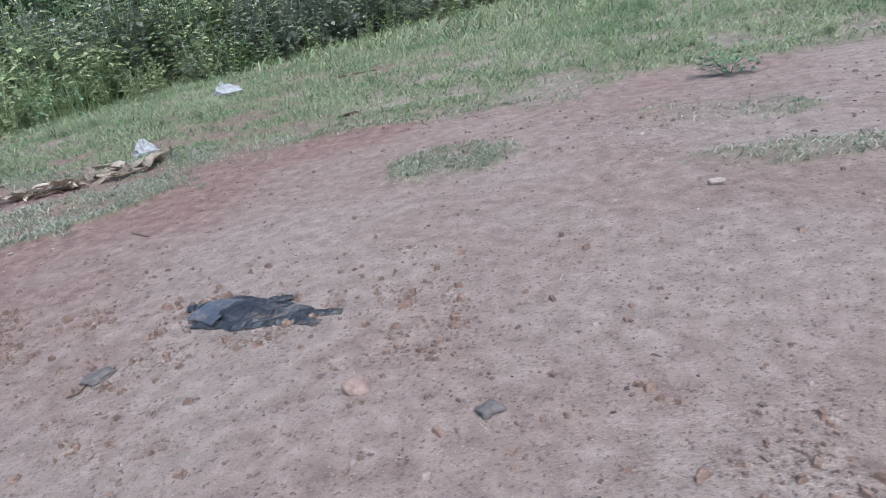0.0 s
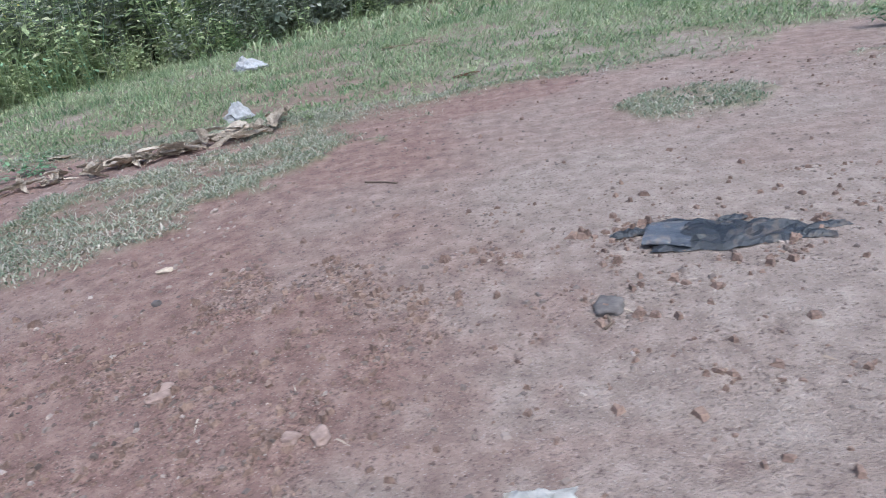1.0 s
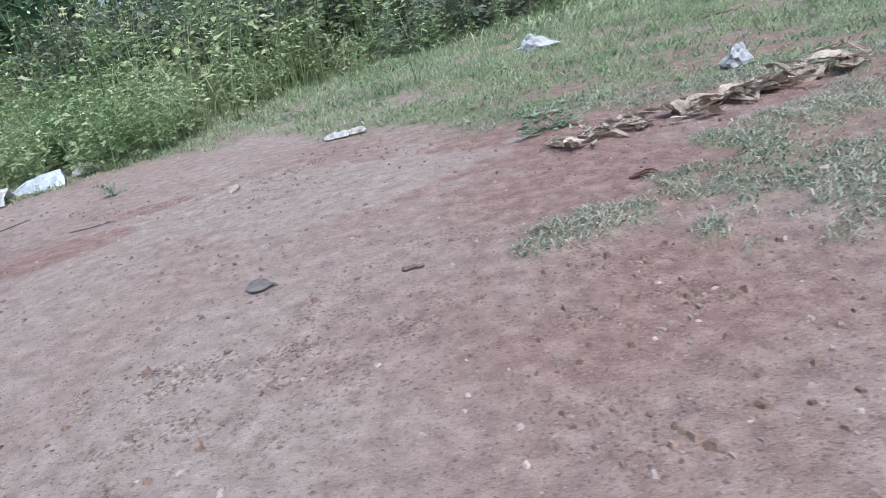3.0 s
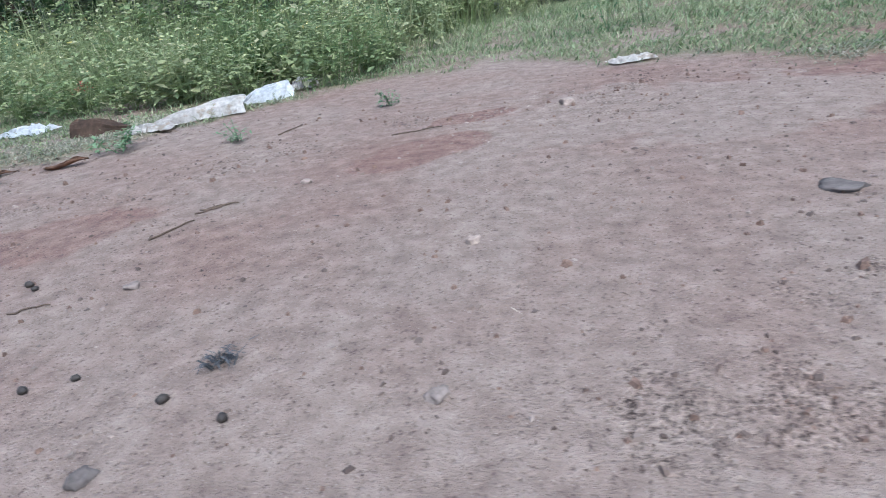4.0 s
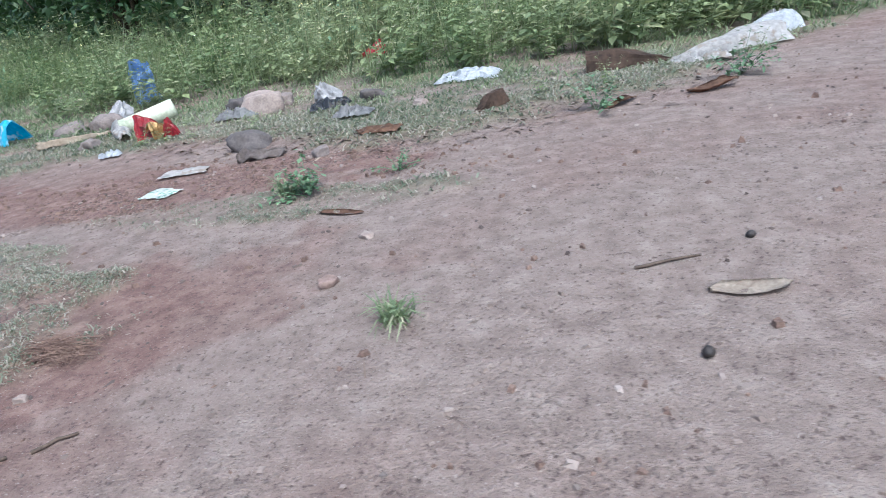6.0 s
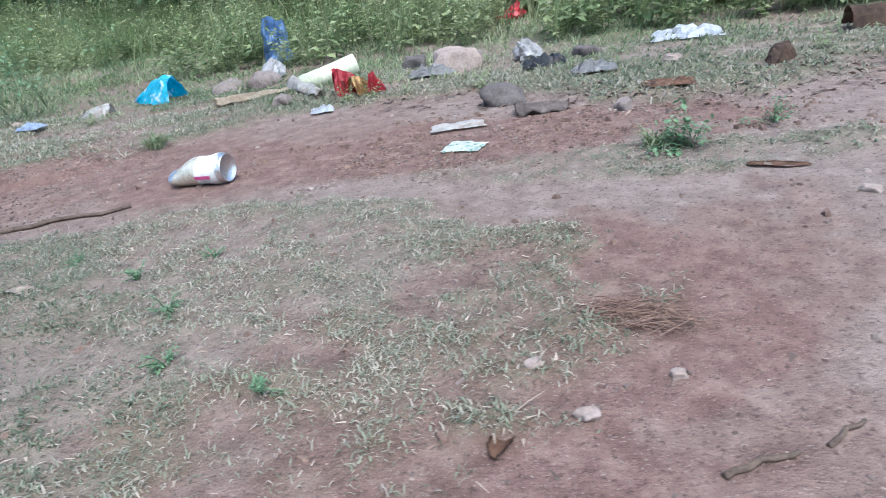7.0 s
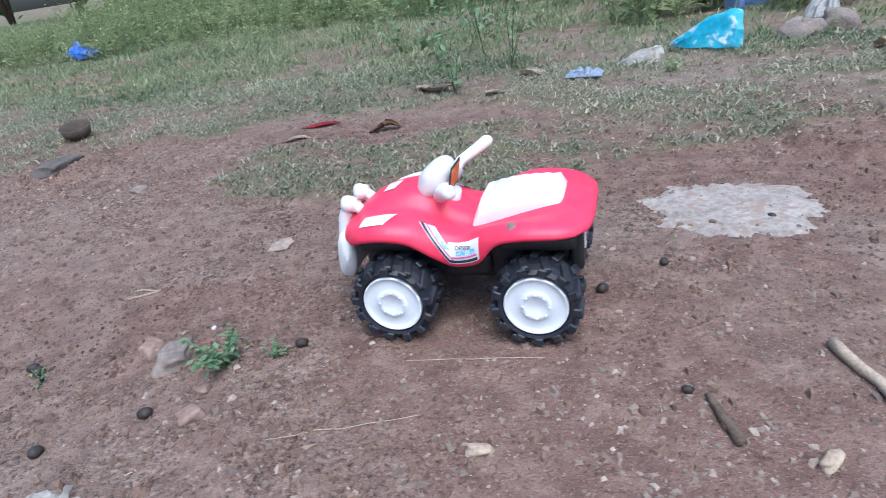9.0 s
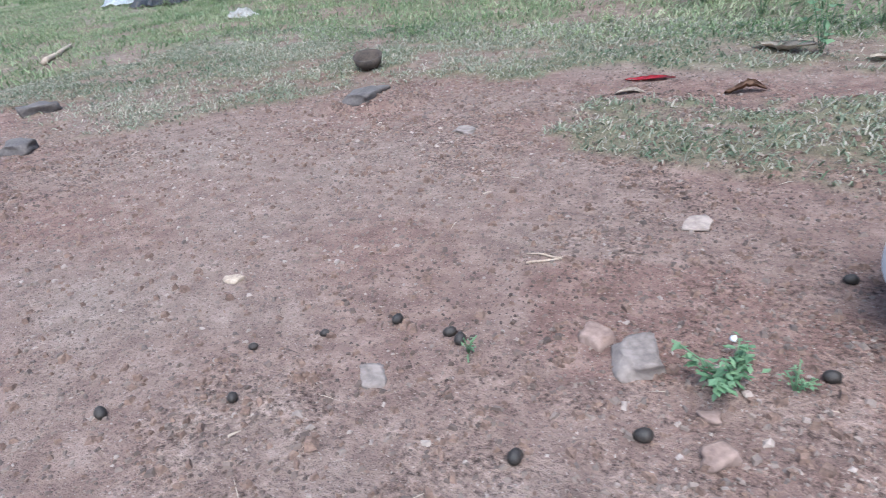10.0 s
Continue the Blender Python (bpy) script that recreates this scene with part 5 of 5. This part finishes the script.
# stones
STONES = [(0.443, 0.962, 0.026, 0.018, REDSTONE), (0.599, 0.922, 0.022, 0.012, DARKSTONE), (0.046, 1.012, 0.034, 0.009, DARKSTONE), (-0.455, 0.935, 0.032, 0.006, REDSTONE),
          (-0.81, 0.962, 0.028, 0.007, REDSTONE), (-0.735, 0.967, 0.010, 0.007, PALESTONE), (-0.572, 1.153, 0.013, 0.009, DARKSTONE), (-0.635, 1.521, 0.014, 0.009, PALESTONE), (-1.12, 1.499, 0.014, 0.009, PALESTONE),
          (-2.862, 1.636, 0.020, 0.012, PALESTONE), (-2.974, 1.23, 0.020, 0.010, STONE), (-2.494, 0.978, 0.020, 0.009, STONE), (-2.783, 0.879, 0.022, 0.012, DARKSTONE), (-0.247, 0.841, 0.020, 0.008, REDSTONE), (-0.275, 0.84, 0.016, 0.007, REDSTONE), (-4.577, 0.965, 0.012, 0.008, PALESTONE), (-4.69, 0.973, 0.014, 0.008, PALESTONE),
          (-5.685, 1.375, 0.060, 0.050, STONE), (-6.603, 1.072, 0.050, 0.019, STONE), (-6.645, 1.085, 0.028, 0.014, REDSTONE), (-6.535, 1.03, 0.014, 0.008, REDSTONE), (-6.52, 0.995, 0.022, 0.012, REDSTONE), (-6.63, 1.33, 0.036, 0.008, PALESTONE),
          (-6.80, 0.955, 0.03, 0.006, STONE), (-7.10, 1.55, 0.04, 0.008, STONE), (-8.05, 1.17, 0.08, 0.03, DARKSTONE), (-8.42, 1.38, 0.10, 0.04, DARKSTONE), (-7.43, 1.66, 0.10, 0.024, DARKSTONE),
          (-2.01, 1.4, 0.05, 0.010, DARKSTONE), (-4.313, 1.168, 0.024, 0.015, REDSTONE), (-4.647, 0.914, 0.016, 0.010, PALESTONE), (-2.5, 1.3, 0.02, 0.012, PALESTONE), (-2.36, 2.1, 0.04, 0.02, PALESTONE), (-4.309, 1.313, 0.022, 0.011, PALESTONE), (0.908, 1.494, 0.026, 0.011, PALESTONE)]
for k, (x_, y_, s_, h_, m_) in enumerate(STONES):
    word = {DARKSTONE: "dark", STONE: "grey", PALESTONE: "pale", REDSTONE: "reddish"}[m_]
    rock("stone", f"{word} rough stone lying on the trodden earth", x_, y_, s_, s_ * 0.75, h_, m_, 3.1 * k, 37 * k, "stones on the earth", 0.3 if h_ < 0.05 else 0.12)

# goat droppings
def pellet_bm(seed):
    bm = bmesh.new()
    bmesh.ops.create_icosphere(bm, subdivisions=2, radius=1.0)
    for v in bm.verts:
        k = 1 + 0.22 * noise.noise(v.co * 1.3 + Vector((seed, 0, 0)))
        v.co = (v.co.x * k * 0.0066, v.co.y * k * 0.0052, v.co.z * k * 0.0048)
    return bm


pel = [part("dropping", pellet_bm(11.0 + k), DUNG) for k in range(3)]
SPOTS = [(-3.29, 1.28), (-3.35, 1.32), (-3.16, 1.25), (-3.41, 1.15), (-3.44, 1.13), (-3.37, 1.16), (-3.22, 1.13), (-3.24, 1.07), (-3.19, 1.07), (-3.48, 1.12), (-3.51, 1.11), (-3.49, 1.12),
         (-3.40, 1.09), (-3.37, 1.09), (-3.34, 1.09), (-3.30, 1.06), (-3.28, 1.04), (-3.45, 1.06), (-3.44, 1.01), (-3.36, 1.0), (-3.33, 1.0), (-3.25, 0.98), (-3.29, 0.96),
         (-3.23, 0.975), (-3.21, 0.99), (-3.48, 0.95), (-3.48, 0.93), (-3.44, 0.93), (-3.59, 1.09), (-3.63, 1.0)]
SPOTS += [(-3.66, 0.96), (-3.92, 0.99), (-3.72, 1.12), (-3.73, 1.1), (-3.83, 1.21), (-3.08, 1.09), (-3.15, 1.03), (-3.13, 1.02), (-3.09, 1.0), (-2.95, 1.0), (-2.9, 1.02), (-2.77, 0.98), (-2.69, 0.95)]
SPOTS += [(-3.32 + 0.018 * math.cos(a * 1.3), 1.092 + 0.014 * math.sin(a * 1.3)) for a in range(5)]
SPOTS += [(-6.47, 1.11), (-6.57, 0.99), (-6.64, 0.93), (-6.83, 1.03), (-6.77, 1.035), (-6.755, 1.03), (-6.10, 1.09), (-6.3, 1.45), (-6.26, 1.36), (-6.2, 1.2), (-6.12, 1.3), (-6.18, 1.24), (-6.0, 1.42), (-6.93, 0.93), (-6.976, 0.80), (-6.885, 0.871), (-6.474, 1.261), (-6.882, 0.98), (-3.137, 1.235)]
for k, (x_, y_) in enumerate(SPOTS):
    o = pel[k % 3] if k < 3 else new("dropping", pel[k % 3].data)
    s_ = rng.uniform(0.75, 1.15)
    o.matrix_basis = pose(x_, y_, lie(x_, y_) + 0.0035 * s_, rz=rng.uniform(0, 360)) @ Matrix.Scale(s_, 4)
    tagged(o, "small dark dry goat dropping on the earth", "dropping", "droppings on the earth")

# small plants
def herb(label, x, y, high, count, seed, flower=False, flat=0.95):
    r = np.random.default_rng(seed)
    ob = thing("herb", label, "plant", pose(x, y, lie(x, y)), "small herbs")
    v = []
    for k in range(7):
        a, t = r.uniform(0, 6.28), r.uniform(0.2, flat + 0.5)
        tip = np.array([math.cos(a) * math.sin(t), math.sin(a) * math.sin(t), math.cos(t)]) * high * r.uniform(0.6, 1.1)
        part("stem", tube_bm([(0, 0, -0.003), tip * 0.5 + [0, 0, 0.1 * high], tip], 0.0007, 4), HERB, ob)
        for j in range(count):
            h = r.uniform(0.25, 1.05)
            c = tip * h + r.normal(0, 0.08 * high, 3) * [1, 1, 0.5]
            o = r.normal(0, 1, 3) * [1, 1, 0.4]
            o /= np.linalg.norm(o)
            w = np.cross(o, [0.1, 0.2, 1.0])
            s = min(high, 0.16) * r.uniform(0.12, 0.24)
            c[2] = max(0.003, c[2])
            v.append([c, c + o * s * 0.5 + w * s * 0.3, c + o * s + [0, 0, -0.1 * s], c + o * s * 0.5 - w * s * 0.3])
    f = new("foliage", np_mesh("foliage", np.array(v).reshape(-1, 3), np.arange(len(v) * 4).reshape(-1, 4), HERB, False))
    f.parent = ob
    if flower:
        b = part("blossom", rock_bm(0.005, 0.005, 0.004, 2.0, 1), WHITE, ob)
        b.matrix_basis = pose(-0.003, 0.004, high * 0.98)


herb("small green herb with a white blossom on bare earth", -6.53, 1.064, 0.046, 26, 1, True, 0.55)
herb("tiny green herb on bare earth", -6.49, 1.085, 0.022, 10, 2)
herb("tiny green herb on bare earth", -6.74, 1.02, 0.02, 3, 3)
herb("low green herb at the grass edge", -3.61, 2.12, 0.10, 24, 4)
herb("low green herb on the track's edge", -3.23, 2.08, 0.07, 18, 5)
herb("low green herb on the track's edge", -2.85, 2.30, 0.06, 18, 6)
herb("bushy green herb beside the leaf heap", -1.5, 2.12, 0.10, 30, 7)
herb("low green herb at the grass edge", -4.47, 1.52, 0.08, 30, 8)
herb("low green herb at the grass edge", -4.33, 1.62, 0.05, 18, 9)
herb("bushy green herb on the grass edge", 1.1, 2.35, 0.10, 30, 10)
herb("low green herb near the litter", -3.95, 1.92, 0.09, 21, 11)
for k, (x_, y_, h_) in enumerate([(-6.54, 2.44, 0.36), (-6.62, 2.15, 0.18), (-6.83, 2.64, 0.30), (-6.69, 2.70, 0.36), (-5.28, 3.53, 0.45), (-4.88, 3.10, 0.5), (-2.16, 3.30, 0.4), (-2.0, 3.43, 0.45), (-3.06, 3.28, 0.5), (-3.5, 3.36, 0.5), (-6.9, 3.4, 0.35), (-7.04, 2.84, 0.25)]):
    herb("thin upright sapling with sparse leaves in the grass", x_, y_, h_, 7, 60 + k, False, 0.05)
for k in range(14):
    herb("small green herb in the thin grass", rng.uniform(-5.9, -4.9), rng.uniform(0.72, 1.25), 0.026, 14, 20 + k, False, 1.2)


DEADTUFT = leafy("wilted_blades", [(0.0, (0.03, 0.032, 0.04)), (1.0, (0.09, 0.095, 0.10))], thin=0.0)


def tuft(label, x, y, n, length, seed, mat=GRASS):
    r = np.random.default_rng(seed)
    a = r.uniform(0, 6.28, n)
    v, q = blades(np.full(n, x) + r.normal(0, 0.008, n), np.full(n, y) + r.normal(0, 0.006, n), r.uniform(0.5, 1.1, n) * length, np.full(n, 0.0028), r.uniform(0.7, 1.6, n))
    ob = new("grass_tuft", np_mesh("grass_tuft", v - np.array([x, y, 0]), q, mat, False))
    ob.matrix_basis = pose(x, y, 0)
    return tagged(ob, label, "grass tuft", "loose grass tufts")


tuft("spreading green grass tuft on bare earth", -4.21, 1.075, 80, 0.05, 3, LAWN)
tuft("dark wilted grass tuft on the earth", -2.74, 1.04, 45, 0.034, 4, DEADTUFT)
tuft("green grass tuft by the track", -4.52, 1.54, 90, 0.06, 5, LAWN)
tuft("spiky green grass tuft at the lawn's edge", -5.64, 1.86, 160, 0.07, 6, LAWN)

# far scraps in the open meadow
sheet("cloth_scrap", "white cloth scrap far off in the grass", "litter", -12.6, 4.1, 0.7, 0.4, 0.2, 0, FILM, 2.0)
sheet("cloth_scrap", "dark cloth scrap far off in the grass", "litter", -11.7, 3.85, 0.6, 0.3, 0.2, 0, BAGBLACK, 3.0)
sheet("paper_scrap", "small white paper scrap in the meadow", "litter", -9.55, 2.97, 0.2, 0.1, 0.05, 0, PAPER, 4.0)
lump("blue_scrap", "small blue plastic scrap in the meadow", "litter", -9.7, 3.9, 0.25, 0.2, 0.14, 0, BLUE, 5.0)

# ---- loose crumbs of earth, grit and straw on the track ----
crumbs = Soup()
CUBE = np.array([[-1, -1, -1], [1, -1, -1], [1, 1, -1], [-1, 1, -1], [-1, -1, 1], [1, -1, 1], [1, 1, 1], [-1, 1, 1]], float)
CUBE[4:, :2] *= 0.55
FACES = np.array([[4, 5, 6, 7], [0, 1, 5, 4], [1, 2, 6, 5], [2, 3, 7, 6], [3, 0, 4, 7]])


def strew(n, x0, x1, y0, y1, lo, hi, flat, keep):
    soup = Soup()
    x, y = scatter(n, x0, x1, y0, y1, keep)
    n = len(x)
    size = lo * (hi / lo) ** (rng.uniform(0, 1, n) ** 2.2)
    a = rng.uniform(0, 6.28, n)
    v = np.broadcast_to(CUBE, (n, 8, 3)) * (1 + rng.normal(0, 0.28, (n, 8, 3)))
    v = v * size[:, None, None] * np.stack([np.ones(n), rng.uniform(0.5, 0.9, n), flat * rng.uniform(0.5, 1.2, n)], -1)[:, None, :]
    c, s = np.cos(a)[:, None], np.sin(a)[:, None]
    w = np.stack([v[..., 0] * c - v[..., 1] * s, v[..., 0] * s + v[..., 1] * c, v[..., 2]], -1)
    w += np.stack([x, y, height_at(x, y) + size * flat * 0.3], -1)[:, None, :]
    soup.add(w, (FACES[None] + 8 * np.arange(n)[:, None, None]).reshape(-1, 4))
    return soup


bare = lambda a, b: (1 - 0.8 * turf_at(a, b)) * (0.13 + 0.94 * loose_at(a, b) + 0.20 * soft(-a, 5.3, 6.0) + 0.12 * (soft(-a, -0.2, 0.4) - soft(-a, 1.4, 1.8)))
GRIT = leafy("grit", [(0.0, (0.05, 0.032, 0.026)), (0.45, (0.11, 0.074, 0.058)), (0.85, (0.19, 0.138, 0.112)), (1.0, (0.40, 0.33, 0.285))], rough=0.9, thin=0.0)
strew(135000, -8.6, 1.7, 0.62, 2.5, 0.0010, 0.0048, 0.5, bare).made("grit", GRIT, "loose crumbs of earth and grit on the track", "grit")
strew(13000, -8.0, 1.7, 0.66, 2.3, 0.002, 0.007, 0.75, bare).made("clods", CLOD, "small clods of dry earth", "clods")
strew(15000, -1.6, 0.9, 0.62, 1.35, 0.002, 0.0075, 0.8, lambda a, b: 1.4 * bare(a, b) * (0.15 + loose_at(a, b))).made("crumbs", CLOD, "dark crumbs of broken dry crust", "crumbs")
strew(4200, -5.8, -4.1, 1.4, 1.95, 0.0015, 0.0075, 0.6, lambda a, b: (1 - 0.8 * turf_at(a, b)) * 0.8 * blob(a, b, -4.85, 1.68, 0.6, 0.18, 0, 0.6)).made("clods", CLOD, "dark clods and crumbs of reddish earth by the litter", "clods")
strew(16000, -8.2, -5.8, 0.7, 1.9, 0.0015, 0.0055, 0.7, bare).made("crumbs", CLOD, "small dark crumbs of reddish earth", "crumbs")
strew(60000, -8.4, -5.5, 0.64, 2.1, 0.0008, 0.0032, 0.55, lambda a, b: (1 - 0.85 * turf_at(a, b)) * 0.8).made("fine_grit", GRIT, "fine reddish grit on the earth", "grit")
strew(4200, -8.0, 1.7, 0.66, 2.3, 0.0009, 0.0055, 0.45, bare).made("pebbles", PALESTONE, "scattered small pale pebbles", "pebbles")
debris = Soup()
x, y = scatter(4600, -5.2, -3.3, 1.6, 2.6, lambda a, b: np.exp(-((b - grass_edge(a) - 0.10) / 0.13) ** 2))
debris.add(*blades(x, y, vary(len(x), 0.012, 0.055), vary(len(x), 0.004, 0.013), vary(len(x), 1.0, 1.6), 0.35))
DEBRIS = leafy("bark_debris", [(0.0, (0.04, 0.024, 0.017)), (0.6, (0.12, 0.07, 0.045)), (1.0, (0.30, 0.23, 0.17))], thin=0.0)
debris.made("bark_debris", DEBRIS, "brown bark and leaf debris along the grass edge", "leaf litter")
bits = Soup()
x, y = scatter(9000, -12.0, 1.5, 0.75, 4.2, lambda a, b: 0.05 + 0.28 * soft(-a, 5.3, 6.0) + 0.83 * soft(turf_at(a, b), 0.05, 0.4))
bits.add(*blades(x, y, vary(len(x), 0.007, 0.030), vary(len(x), 0.002, 0.009), vary(len(x), 1.0, 1.6), 0.25))
BITS = leafy("dead_leaf_bits", [(0.0, (0.10, 0.06, 0.04)), (0.5, (0.22, 0.15, 0.10)), (1.0, (0.42, 0.34, 0.26))], thin=0.0)
bits.made("dead_leaf_bits", BITS, "small dead leaf pieces strewn in the grass", "leaf litter")
flakes = Soup()
x, y = scatter(15000, -8.5, 1.6, 0.62, 2.5, lambda a, b: (1 - 0.6 * turf_at(a, b)) * (0.22 + 0.3 * soft(noise2(a * 3, b * 4, 71), 0, 0.7) + 0.25 * soft(-a, 5.3, 6.0) + 0.6 * blob(a, b, -4.85, 1.68, 0.6, 0.16, 0)))
flakes.add(*blades(x, y, 0.005 + 0.020 * rng.uniform(0, 1, len(x)) ** 2, vary(len(x), 0.0025, 0.008), vary(len(x), 1.1, 1.6), 0.3))
x, y = scatter(700, -8.5, 1.6, 0.65, 2.4, lambda a, b: 0.8 + 0 * a)
flakes.add(*blades(x, y, vary(len(x), 0.025, 0.07), vary(len(x), 0.0012, 0.0028), vary(len(x), 1.3, 1.6), 0.15))
flakes.made("dark_flakes", DEBRIS, "dark flakes of bark and thin twigs strewn on the earth", "leaf litter")
pale = Soup()
x, y = scatter(6500, -8.5, 1.6, 0.62, 2.4, lambda a, b: (1 - 0.5 * turf_at(a, b)) * (0.3 + 0.4 * soft(-a, 5.3, 6.0)))
pale.add(*blades(x, y, 0.003 + 0.011 * rng.uniform(0, 1, len(x)) ** 2, vary(len(x), 0.002, 0.006), vary(len(x), 1.2, 1.6), 0.3))
pale.made("pale_chips", BITS, "small pale chips of dead leaf on the earth", "leaf litter")
litter = Soup()
x, y = scatter(12000, -8.5, 1.5, 0.7, 2.6, lambda a, b: 0.10 + 0.25 * soft(-a, 5.3, 6.0) + 0.65 * turf_at(a, b))
litter.add(*blades(x, y, vary(len(x), 0.012, 0.05), vary(len(x), 0.001, 0.003), vary(len(x), 1.2, 1.6), 0.12))
x, y = scatter(32000, -6.2, -4.3, 0.45, 1.7, lambda a, b: 0.15 + 0.85 * soft(turf_at(a, b), 0.05, 0.5))
litter.add(*blades(x, y, vary(len(x), 0.006, 0.022), vary(len(x), 0.0012, 0.004), vary(len(x), 1.1, 1.6), 0.2))
litter.made("straw_bits", STRAW, "dry straw bits strewn over earth and grass", "straw")
